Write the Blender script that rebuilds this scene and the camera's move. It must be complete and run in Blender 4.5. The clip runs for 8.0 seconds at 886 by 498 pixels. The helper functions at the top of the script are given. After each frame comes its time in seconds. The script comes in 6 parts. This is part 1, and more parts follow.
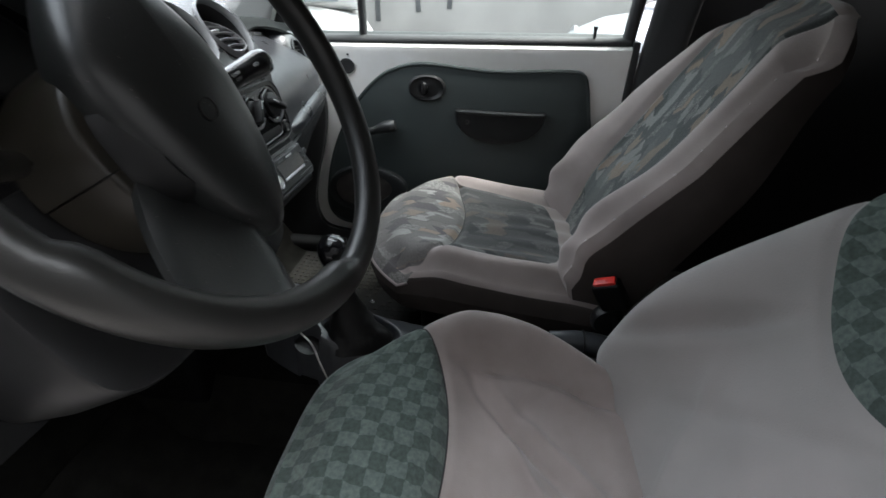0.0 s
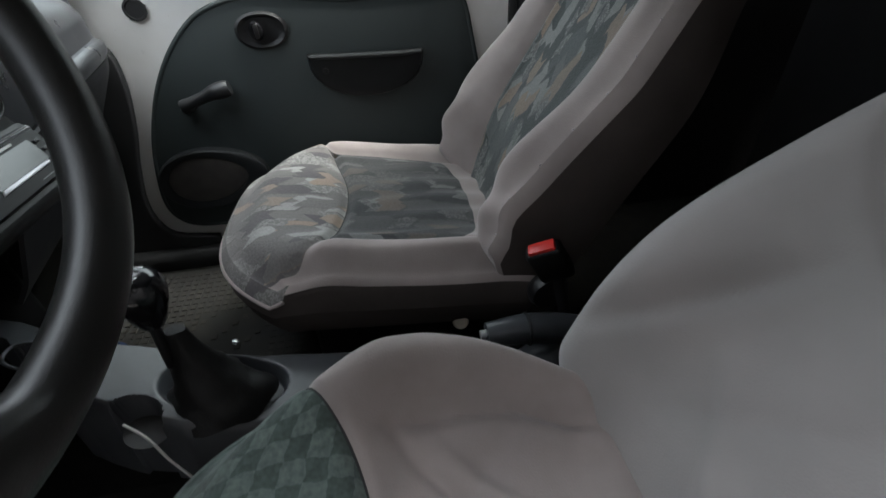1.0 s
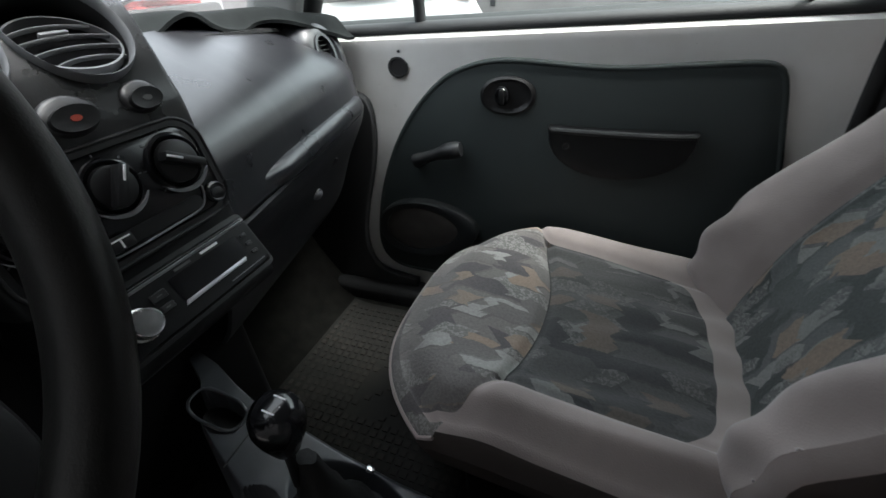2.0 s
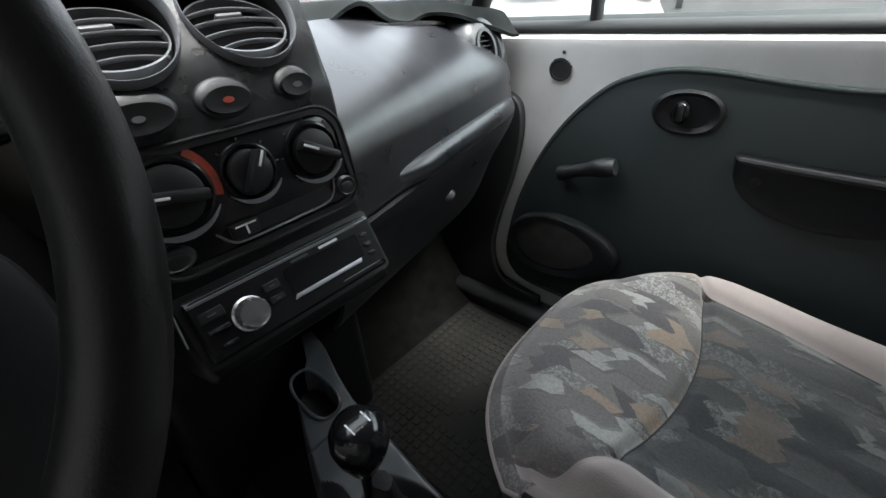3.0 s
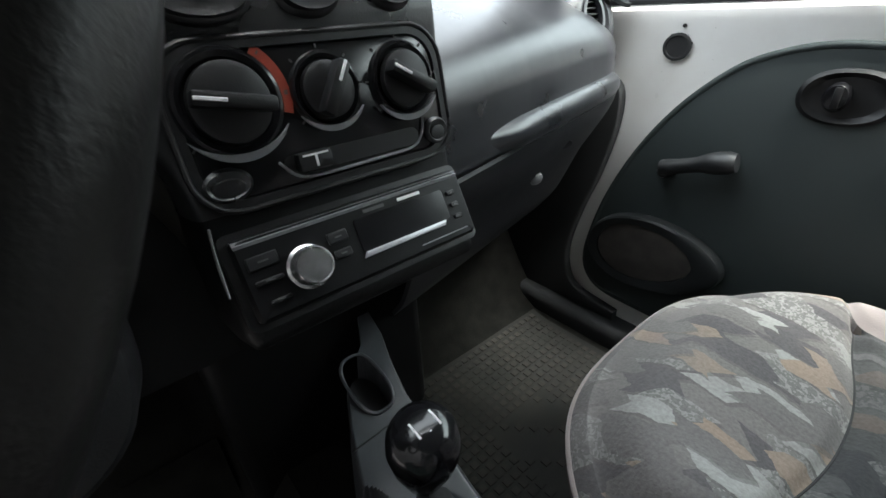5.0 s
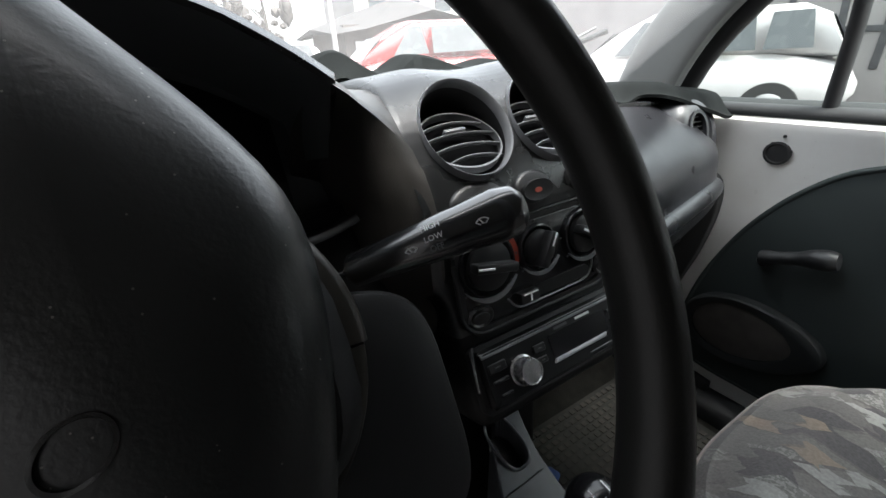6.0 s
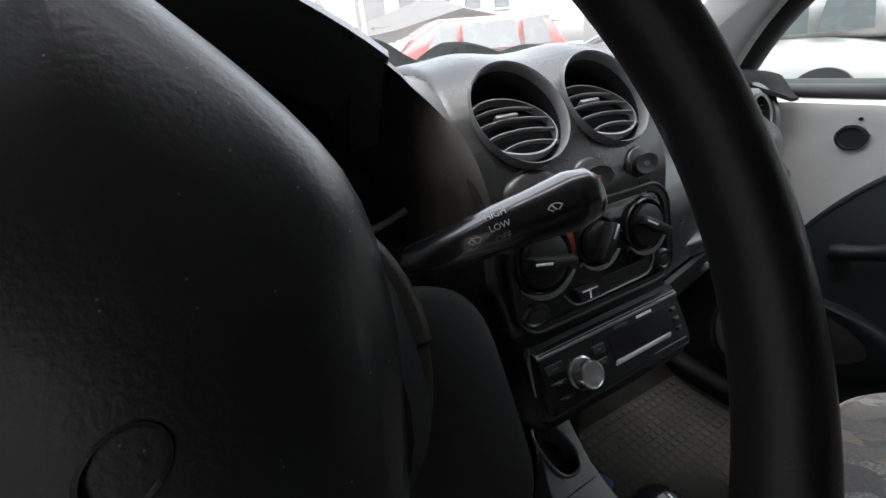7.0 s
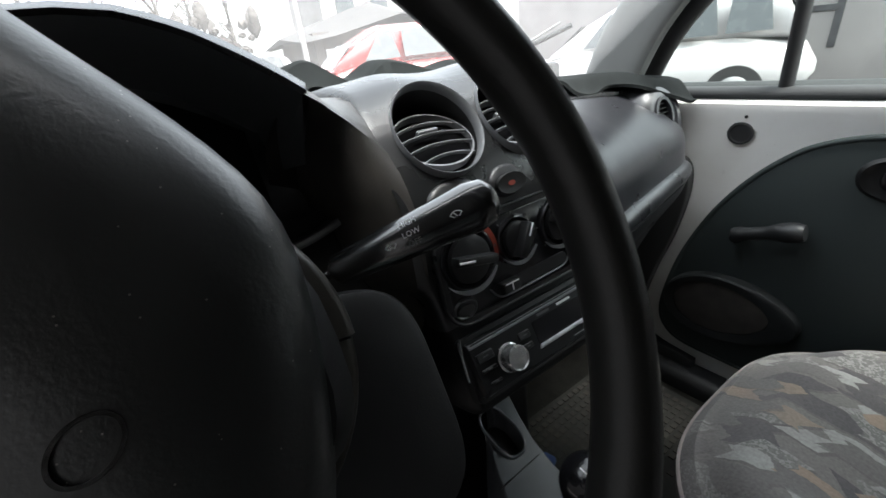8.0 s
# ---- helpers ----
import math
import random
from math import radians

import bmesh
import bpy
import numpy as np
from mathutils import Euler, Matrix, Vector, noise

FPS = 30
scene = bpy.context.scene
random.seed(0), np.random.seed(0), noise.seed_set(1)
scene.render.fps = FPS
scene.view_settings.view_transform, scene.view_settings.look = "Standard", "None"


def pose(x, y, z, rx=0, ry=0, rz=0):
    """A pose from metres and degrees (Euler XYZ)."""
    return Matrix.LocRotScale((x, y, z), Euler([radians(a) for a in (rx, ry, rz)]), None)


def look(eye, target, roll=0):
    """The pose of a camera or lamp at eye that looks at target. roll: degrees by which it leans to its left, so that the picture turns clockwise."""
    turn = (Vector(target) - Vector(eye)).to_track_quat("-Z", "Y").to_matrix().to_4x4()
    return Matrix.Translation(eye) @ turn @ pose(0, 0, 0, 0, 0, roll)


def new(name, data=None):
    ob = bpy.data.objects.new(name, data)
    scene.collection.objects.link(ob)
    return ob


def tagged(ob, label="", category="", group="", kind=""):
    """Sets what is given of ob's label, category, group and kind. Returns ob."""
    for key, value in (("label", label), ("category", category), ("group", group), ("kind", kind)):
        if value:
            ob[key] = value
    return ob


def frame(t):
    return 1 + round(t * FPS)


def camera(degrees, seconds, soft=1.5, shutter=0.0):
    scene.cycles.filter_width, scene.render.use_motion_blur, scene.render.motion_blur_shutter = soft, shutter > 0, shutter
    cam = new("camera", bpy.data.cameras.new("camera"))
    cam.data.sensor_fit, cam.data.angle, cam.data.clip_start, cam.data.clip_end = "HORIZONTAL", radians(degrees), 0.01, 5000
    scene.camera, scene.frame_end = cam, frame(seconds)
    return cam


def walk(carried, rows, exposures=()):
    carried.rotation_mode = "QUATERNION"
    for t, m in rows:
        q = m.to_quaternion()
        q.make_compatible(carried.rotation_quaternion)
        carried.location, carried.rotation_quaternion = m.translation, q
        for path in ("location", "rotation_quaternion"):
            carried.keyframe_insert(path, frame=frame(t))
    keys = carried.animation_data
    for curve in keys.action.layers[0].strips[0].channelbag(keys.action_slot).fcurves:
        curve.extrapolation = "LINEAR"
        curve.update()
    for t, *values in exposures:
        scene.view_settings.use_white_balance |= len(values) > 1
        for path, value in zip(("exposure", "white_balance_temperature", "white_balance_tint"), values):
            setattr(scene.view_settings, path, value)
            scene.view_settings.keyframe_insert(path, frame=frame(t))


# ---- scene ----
cam = camera(91.4, 8.0, shutter=0.12)
PATH = [
    (0, (-0.6586, 0.1783, 0.9161), (1.0334, 0.3997, -0.127), 0.05),
    (0.4, (-0.5808, 0.1661, 0.8441), (1.0783, 0.1182, -0.2718), -1.39),
    (0.5, (-0.5755, 0.1748, 0.8421), (1.0691, 0.0822, -0.2922), -1.13),
    (0.8, (-0.5163, 0.1956, 0.809), (1.0764, -0.0389, -0.3777), -1.21),
    (1, (-0.4371, 0.1723, 0.8162), (1.1573, -0.0432, -0.3719), -3.06),
    (1.2, (-0.3822, 0.2044, 0.834), (1.2911, 0.0028, -0.2428), -4.19),
    (1.5, (-0.3045, 0.1841, 0.8553), (1.4009, 0.3182, -0.1809), -5.89),
    (2, (-0.2087, 0.179, 0.8686), (1.334, 0.8732, -0.1982), -5.51),
    (2.2, (-0.1836, 0.177, 0.8709), (1.2571, 1.0563, -0.2021), -5.76),
    (3.3, (-0.1364, 0.2285, 0.8431), (1.0695, 1.4441, -0.1903), -4.15),
    (3.4, (-0.1293, 0.2311, 0.8288), (1.0576, 1.4471, -0.226), -3.96),
    (3.5, (-0.1224, 0.2366, 0.8194), (1.0575, 1.4442, -0.2528), -4.27),
    (4, (-0.0898, 0.3097, 0.7601), (1.0141, 1.6186, -0.2736), -2.36),
    (4.2, (-0.0981, 0.3346, 0.7482), (0.9949, 1.6233, -0.3216), -1.32),
    (5.5, (-0.2049, 0.2622, 0.8587), (0.847, 1.7052, -0.0419), -4.62),
    (5.8, (-0.2642, 0.2745, 0.9104), (0.696, 1.802, 0.0473), -4.65),
    (6, (-0.28, 0.2895, 0.9213), (0.6583, 1.8495, 0.0931), -3.90),
    (6.5, (-0.2848, 0.3037, 0.9244), (0.5883, 1.917, 0.1276), -4.29),
    (7, (-0.2859, 0.3146, 0.9094), (0.5266, 1.948, 0.0898), -6.23),
    (7.5, (-0.2863, 0.3103, 0.9073), (0.5368, 1.94, 0.091), -6.34),
    (8, (-0.2837, 0.2755, 0.922), (0.7095, 1.8013, 0.0941), -7.26),
]
walk(cam, [(t, look(eye, target, roll)) for t, eye, target, roll in PATH], [(0, 3.45, 6280, 7), (0.5, 3.4, 6280, 8), (1, 3.45, 6300, 7), (1.5, 3.35, 6280, 6), (2, 3.0, 6280, 7), (3.5, 3.65, 6300, 8), (4, 3.85, 6300, 7), (5.5, 3.85, 6320, 5), (6, 3.05, 6400, 8), (7, 2.95, 6400, 10), (8, 3.1, 6350, 7)])

# ---- world, sky light and exposure ----
world = bpy.data.worlds.new("overcast_sky")
scene.world = world
world.use_nodes = True
wn = world.node_tree.nodes
wl = world.node_tree.links
sky = wn.new("ShaderNodeTexSky")
sky.sky_type, sky.sun_disc = "NISHITA", False
sky.sun_elevation, sky.sun_rotation = radians(62), radians(170)
sky.air_density, sky.dust_density = 1.0, 4.0
hsv = wn.new("ShaderNodeHueSaturation")
hsv.inputs["Saturation"].default_value = 0.25
wl.new(sky.outputs[0], hsv.inputs["Color"])
wl.new(hsv.outputs[0], wn["Background"].inputs[0])
wn["Background"].inputs[1].default_value = 0.15
sun = new("sun", bpy.data.lights.new("sun", "SUN"))
sun.data.energy, sun.data.angle, sun.data.color = 1.0, radians(25), (1.0, 0.97, 0.93)
sun.matrix_world = look((0.6, -3.2, 6.2), (0, 0, 0))

# ---- materials ----


def mat(name, color, rough=0.5, metal=0.0, vary=0.12, scale=6.0, grain=0.0, grain_scale=900.0, spec=0.5, coat=0.0, stain=None, sheen=0.0, specks=0.0, streak=0.0):
    """A surface with slow blotches, fine speckle and a fine relief."""
    m = bpy.data.materials.new(name)
    m.use_nodes = True
    n, l = m.node_tree.nodes, m.node_tree.links
    b = n["Principled BSDF"]
    tc = n.new("ShaderNodeTexCoord")
    big = n.new("ShaderNodeTexNoise")
    big.inputs["Scale"].default_value, big.inputs["Detail"].default_value = scale, 5
    l.new(tc.outputs["Object"], big.inputs["Vector"])
    ramp = n.new("ShaderNodeValToRGB")
    dark = [c * (1 - vary) for c in color] if stain is None else stain
    lite = [min(1, c * (1 + vary)) for c in color]
    ramp.color_ramp.elements[0].position, ramp.color_ramp.elements[1].position = 0.32, 0.66
    ramp.color_ramp.elements[0].color, ramp.color_ramp.elements[1].color = (*dark, 1), (*lite, 1)
    l.new(big.outputs["Fac"], ramp.inputs["Fac"])
    colour = ramp.outputs["Color"]
    if specks:
        # scattered grains of dust
        cell, small, few, hit, dusty = n.new("ShaderNodeTexVoronoi"), n.new("ShaderNodeMath"), n.new("ShaderNodeMath"), n.new("ShaderNodeMath"), n.new("ShaderNodeMixRGB")
        cell.inputs["Scale"].default_value = 260
        l.new(tc.outputs["Object"], cell.inputs["Vector"])
        pick = n.new("ShaderNodeSeparateColor")
        l.new(cell.outputs["Color"], pick.inputs[0])
        small.operation, small.inputs[1].default_value = "LESS_THAN", 0.10
        few.operation, few.inputs[1].default_value = "LESS_THAN", specks
        hit.operation = "MULTIPLY"
        l.new(cell.outputs["Distance"], small.inputs[0])
        l.new(pick.outputs[0], few.inputs[0])
        l.new(small.outputs[0], hit.inputs[0])
        l.new(few.outputs[0], hit.inputs[1])
        l.new(hit.outputs[0], dusty.inputs["Fac"])
        l.new(colour, dusty.inputs[1])
        dusty.inputs[2].default_value = (0.22, 0.21, 0.19, 1)
        colour = dusty.outputs[0]
    if streak:
        # pale rubbed streaks that run downwards
        mp, rub, amt, pale = n.new("ShaderNodeMapping"), n.new("ShaderNodeTexNoise"), n.new("ShaderNodeMapRange"), n.new("ShaderNodeMixRGB")
        mp.inputs["Scale"].default_value = (34, 5, 3)
        l.new(tc.outputs["Object"], mp.inputs["Vector"])
        l.new(mp.outputs[0], rub.inputs["Vector"])
        rub.inputs["Scale"].default_value, rub.inputs["Detail"].default_value = 1.0, 4
        amt.inputs["From Min"].default_value, amt.inputs["From Max"].default_value, amt.inputs["To Max"].default_value = 0.52, 0.72, streak
        l.new(rub.outputs["Fac"], amt.inputs["Value"])
        l.new(amt.outputs[0], pale.inputs["Fac"])
        l.new(colour, pale.inputs[1])
        pale.inputs[2].default_value = (0.20, 0.20, 0.20, 1)
        colour = pale.outputs[0]
    l.new(colour, b.inputs["Base Color"])
    rr = n.new("ShaderNodeMapRange")
    rr.inputs["To Min"].default_value, rr.inputs["To Max"].default_value = max(0.02, rough - 0.08), min(1, rough + 0.1)
    l.new(big.outputs["Fac"], rr.inputs["Value"])
    l.new(rr.outputs[0], b.inputs["Roughness"])
    b.inputs["Metallic"].default_value = metal
    b.inputs["Specular IOR Level"].default_value = spec
    b.inputs["Coat Weight"].default_value = coat
    b.inputs["Sheen Weight"].default_value = sheen
    if grain:
        fine = n.new("ShaderNodeTexNoise")
        fine.inputs["Scale"].default_value, fine.inputs["Detail"].default_value = grain_scale, 2
        l.new(tc.outputs["Object"], fine.inputs["Vector"])
        bump = n.new("ShaderNodeBump")
        bump.inputs["Strength"].default_value, bump.inputs["Distance"].default_value = grain, 0.0007
        l.new(fine.outputs["Fac"], bump.inputs["Height"])
        l.new(bump.outputs[0], b.inputs["Normal"])
    return m


def camo(name, base, layers, upright=False, rough=0.9, fade=0.35):
    """Cover cloth printed with slanting ragged patches, layer over layer, faded by use. layers: (row, length, share, seed, colour, pebbled)."""
    m = bpy.data.materials.new(name)
    m.use_nodes = True
    n, l = m.node_tree.nodes, m.node_tree.links
    b = n["Principled BSDF"]

    def math_node(op, *args):
        k = n.new("ShaderNodeMath")
        k.operation = op
        for q, a in enumerate(args):
            if isinstance(a, (int, float)):
                k.inputs[q].default_value = a
            else:
                l.new(a, k.inputs[q])
        return k.outputs[0]

    def noise(scale, detail, distortion=0.0):
        k = n.new("ShaderNodeTexNoise")
        k.inputs["Scale"].default_value, k.inputs["Detail"].default_value, k.inputs["Distortion"].default_value = scale, detail, distortion
        l.new(tc.outputs["Object"], k.inputs["Vector"])
        return k.outputs["Fac"]

    def over(fac, under, colour):
        k = n.new("ShaderNodeMixRGB")
        l.new(fac, k.inputs["Fac"])
        l.new(under, k.inputs[1])
        if isinstance(colour, tuple):
            k.inputs[2].default_value = (*colour, 1)
        else:
            l.new(colour, k.inputs[2])
        return k.outputs[0]

    tc, xyz = n.new("ShaderNodeTexCoord"), n.new("ShaderNodeSeparateXYZ")
    l.new(tc.outputs["Object"], xyz.inputs[0])
    # hand-drawn raggedness of the printed edges
    wob = math_node("MULTIPLY_ADD", noise(95, 2), 0.006, -0.003)
    wob2 = math_node("MULTIPLY_ADD", noise(22, 1), 0.016, -0.008)
    across = math_node("ADD", math_node("ADD", xyz.outputs[0], wob), wob2)
    along_ = math_node("SUBTRACT", xyz.outputs[2 if upright else 1], wob)

    def patches(row, length, share, seed, dx=0.0, dy=0.0):
        """1 where a slanting patch of the print lies."""
        u = math_node("ADD", across, dx + seed * 0.37)
        r = math_node("FLOOR", math_node("DIVIDE", u, row))
        slant = math_node("MULTIPLY", math_node("PINGPONG", u, row * 0.8), 1.0)
        jitter = n.new("ShaderNodeTexWhiteNoise")
        jitter.noise_dimensions = "1D"
        l.new(math_node("ADD", r, seed * 7.3), jitter.inputs["W"])
        v = math_node("ADD", math_node("ADD", along_, slant), dy)
        c = math_node("FLOOR", math_node("ADD", math_node("DIVIDE", v, length), jitter.outputs["Value"]))
        cell, pick = n.new("ShaderNodeCombineXYZ"), n.new("ShaderNodeTexWhiteNoise")
        l.new(r, cell.inputs[0])
        l.new(c, cell.inputs[1])
        cell.inputs[2].default_value = seed
        l.new(cell.outputs[0], pick.inputs["Vector"])
        return math_node("LESS_THAN", pick.outputs["Value"], share)

    tint = n.new("ShaderNodeRGB")
    tint.outputs[0].default_value = (*base, 1)
    colour = tint.outputs[0]
    line = tuple(c * 0.55 for c in base)
    pebble = math_node("GREATER_THAN", noise(170, 1, 1.0), 0.53)
    for row, length, share, seed, col, pebbled in layers:
        colour = over(math_node("MULTIPLY", patches(row, length, share, seed, 0.0035, 0.0035), 0.6), colour, line)
        spot = patches(row, length, share, seed)
        if pebbled:
            spot = math_node("MULTIPLY", spot, math_node("MULTIPLY_ADD", pebble, 0.65, 0.35))
        colour = over(spot, colour, col)
    worn = n.new("ShaderNodeMapRange")
    worn.inputs["From Min"].default_value, worn.inputs["From Max"].default_value, worn.inputs["To Min"].default_value, worn.inputs["To Max"].default_value = 0.35, 0.68, 0.06, fade + 0.25
    l.new(noise(8, 4), worn.inputs["Value"])
    colour = over(worn.outputs[0], colour, base)
    weave = noise(260, 3)
    spk = n.new("ShaderNodeMixRGB")
    spk.blend_type, spk.inputs["Fac"].default_value = "OVERLAY", 0.3
    l.new(colour, spk.inputs[1])
    l.new(weave, spk.inputs[2])
    l.new(spk.outputs[0], b.inputs["Base Color"])
    b.inputs["Roughness"].default_value, b.inputs["Sheen Weight"].default_value = rough, 0.15
    b.inputs["Specular IOR Level"].default_value = 0.2
    bump = n.new("ShaderNodeBump")
    bump.inputs["Strength"].default_value, bump.inputs["Distance"].default_value = 0.35, 0.002
    l.new(weave, bump.inputs["Height"])
    l.new(bump.outputs[0], b.inputs["Normal"])
    return m


def checks(name, a, c, scale):
    """Two-tone chequered cover cloth with soft, worn check edges."""
    m = bpy.data.materials.new(name)
    m.use_nodes = True
    n, l = m.node_tree.nodes, m.node_tree.links
    b = n["Principled BSDF"]
    tc, mp = n.new("ShaderNodeTexCoord"), n.new("ShaderNodeMapping")
    l.new(tc.outputs["UV"], mp.inputs["Vector"])
    warp = n.new("ShaderNodeTexNoise")
    warp.inputs["Scale"].default_value = 60
    l.new(mp.outputs[0], warp.inputs["Vector"])
    add = n.new("ShaderNodeMixRGB")
    add.blend_type, add.inputs["Fac"].default_value = "ADD", 0.012
    l.new(mp.outputs[0], add.inputs[1])
    l.new(warp.outputs["Color"], add.inputs[2])
    ck = n.new("ShaderNodeTexChecker")
    ck.inputs["Scale"].default_value = scale
    ck.inputs["Color1"].default_value, ck.inputs["Color2"].default_value = (*a, 1), (*c, 1)
    l.new(add.outputs[0], ck.inputs["Vector"])
    weave = n.new("ShaderNodeTexNoise")
    weave.inputs["Scale"].default_value, weave.inputs["Detail"].default_value = 180, 4
    l.new(tc.outputs["Object"], weave.inputs["Vector"])
    spk = n.new("ShaderNodeMixRGB")
    spk.blend_type, spk.inputs["Fac"].default_value = "OVERLAY", 0.6
    l.new(ck.outputs["Color"], spk.inputs[1])
    l.new(weave.outputs["Fac"], spk.inputs[2])
    l.new(spk.outputs[0], b.inputs["Base Color"])
    b.inputs["Roughness"].default_value, b.inputs["Sheen Weight"].default_value = 0.95, 0.15
    b.inputs["Specular IOR Level"].default_value = 0.2
    bump = n.new("ShaderNodeBump")
    bump.inputs["Strength"].default_value, bump.inputs["Distance"].default_value = 0.3, 0.002
    l.new(weave.outputs["Fac"], bump.inputs["Height"])
    l.new(bump.outputs[0], b.inputs["Normal"])
    return m


def glass(name, tint=(1, 1, 1), rough=0.0, veil=0.0):
    """Thin pane: mostly clear, with its own reflection and a pale veil for haze."""
    m = bpy.data.materials.new(name)
    m.use_nodes = True
    n, l = m.node_tree.nodes, m.node_tree.links
    n.remove(n["Principled BSDF"])
    tr, gl, mx, lw = (n.new("ShaderNodeBsdf" + k) if k else n.new("ShaderNodeMixShader") for k in ("Transparent", "Glossy", "", "Diffuse"))
    face_on = n.new("ShaderNodeLayerWeight")
    power, fr = n.new("ShaderNodeMath"), n.new("ShaderNodeMath")
    power.operation, power.inputs[1].default_value = "POWER", 5
    fr.operation, fr.inputs[1].default_value, fr.inputs[2].default_value = "MULTIPLY_ADD", 0.35, 0.02
    l.new(face_on.outputs["Facing"], power.inputs[0])
    l.new(power.outputs[0], fr.inputs[0])
    tr.inputs["Color"].default_value = (*tint, 1)
    gl.inputs["Roughness"].default_value = rough
    l.new(fr.outputs[0], mx.inputs["Fac"])
    l.new(tr.outputs[0], mx.inputs[1])
    l.new(gl.outputs[0], mx.inputs[2])
    n.remove(lw)
    last = mx
    if veil:
        # translucent film whitens the pane to stand for haze and glare
        film, last, spots, amount = n.new("ShaderNodeBsdfTranslucent"), n.new("ShaderNodeMixShader"), n.new("ShaderNodeTexNoise"), n.new("ShaderNodeMapRange")
        film.inputs["Color"].default_value = (0.85, 0.84, 0.82, 1)
        spots.inputs["Scale"].default_value, spots.inputs["Detail"].default_value = 7, 6
        amount.inputs["To Min"].default_value, amount.inputs["To Max"].default_value = veil * 0.6, veil * 1.4
        l.new(spots.outputs["Fac"], amount.inputs["Value"])
        l.new(amount.outputs[0], last.inputs["Fac"])
        l.new(mx.outputs[0], last.inputs[1])
        l.new(film.outputs[0], last.inputs[2])
    l.new(last.outputs[0], n["Material Output"].inputs["Surface"])
    return m


M_DASH = mat("charcoal_grained_plastic", (0.017, 0.0175, 0.018), 0.27, grain=0.22, grain_scale=700, specks=0.03, vary=0.25, scale=16, spec=0.8)
M_DASH2 = mat("dash_face_plastic", (0.018, 0.0185, 0.021), 0.29, grain=0.2, grain_scale=800, vary=0.2, scale=14, streak=0.07, spec=0.7)
M_BLACK = mat("black_satin_plastic", (0.008, 0.008, 0.0085), 0.42, grain=0.2)
M_GLOSSBLACK = mat("gloss_black_plastic", (0.008, 0.008, 0.009), 0.16, vary=0.05)
M_FACEPLATE = mat("black_radio_plastic", (0.007, 0.007, 0.0075), 0.40, spec=0.22, grain=0.12, vary=0.15)
M_RING = mat("grey_vent_plastic", (0.20, 0.203, 0.21), 0.30, grain=0.15)
M_WHEEL = mat("wheel_foam_skin", (0.012, 0.0118, 0.0108), 0.36, spec=0.6, grain=0.18, grain_scale=800, vary=0.2)
M_PAD = mat("wheel_pad_skin", (0.0125, 0.0135, 0.0132), 0.34, spec=0.8, grain=0.22, grain_scale=420, vary=0.25, specks=0.17)
M_PAINT = mat("white_body_paint", (0.86, 0.86, 0.84), 0.3, vary=0.03, stain=(0.79, 0.775, 0.74), scale=7, coat=0.3, specks=0.012)
M_TRIM = mat("dark_green_grey_door_trim", (0.0265, 0.0355, 0.0355), 0.62, grain=0.4, grain_scale=1000, vary=0.1)
M_TRIMDARK = mat("dark_door_plastic", (0.012, 0.014, 0.015), 0.45, grain=0.25)
M_SEAL = mat("rubber_seal", (0.018, 0.019, 0.02), 0.6, grain=0.2)
M_VELOUR = mat("beige_grey_velour", (0.290, 0.249, 0.238), 0.95, vary=0.14, scale=9, grain=0.5, grain_scale=500, spec=0.15, sheen=0.25)
M_VELOURLT = mat("pale_grey_velour", (0.302, 0.278, 0.272), 0.95, vary=0.05, stain=(0.252, 0.238, 0.233), scale=4.5, grain=0.5, grain_scale=500, spec=0.15, sheen=0.25)
# brown side cloth, its colour lowered for the shade on the seat flanks
M_SEATSIDE = mat("shaded_brown_seat_side", (0.068, 0.0584, 0.0544), 0.95, vary=0.2, grain=0.4, grain_scale=420, spec=0.15)
M_CAMO1 = camo("light_camouflage_print", (0.150, 0.138, 0.133), [(0.036, 0.062, 0.42, 1, (0.070, 0.067, 0.070), False), (0.032, 0.055, 0.30, 2, (0.24, 0.235, 0.225), True), (0.026, 0.050, 0.20, 3, (0.29, 0.29, 0.275), False), (0.028, 0.046, 0.15, 4, (0.25, 0.192, 0.148), False), (0.032, 0.070, 0.18, 5, (0.125, 0.117, 0.114), False)], fade=0.25)
M_CAMO2 = camo("dark_camouflage_print", (0.064, 0.064, 0.064), [(0.034, 0.060, 0.40, 11, (0.030, 0.031, 0.033), False), (0.030, 0.055, 0.24, 12, (0.115, 0.114, 0.11), True), (0.024, 0.050, 0.15, 13, (0.14, 0.14, 0.136), False), (0.026, 0.046, 0.08, 14, (0.105, 0.086, 0.071), False), (0.032, 0.075, 0.18, 15, (0.052, 0.052, 0.052), False)], fade=0.3)
M_CAMO3 = camo("green_camouflage_print", (0.082, 0.089, 0.087), [(0.034, 0.050, 0.42, 21, (0.036, 0.041, 0.040), False), (0.024, 0.042, 0.26, 22, (0.175, 0.175, 0.168), False), (0.028, 0.040, 0.15, 23, (0.185, 0.14, 0.108), False), (0.030, 0.05, 0.18, 24, (0.056, 0.063, 0.061), False), (0.018, 0.034, 0.16, 25, (0.16, 0.16, 0.155), True)], upright=True, fade=0.15)
M_CHECK = checks("green_checked_cloth", (0.056, 0.073, 0.066), (0.094, 0.118, 0.107), 45)
# carpet and mat rubber are coloured near black for the shaded footwells
M_CARPET = mat("dirty_shaded_carpet", (0.007, 0.0068, 0.006), 0.98, vary=0.4, scale=25, grain=0.9, grain_scale=300, spec=0.1)
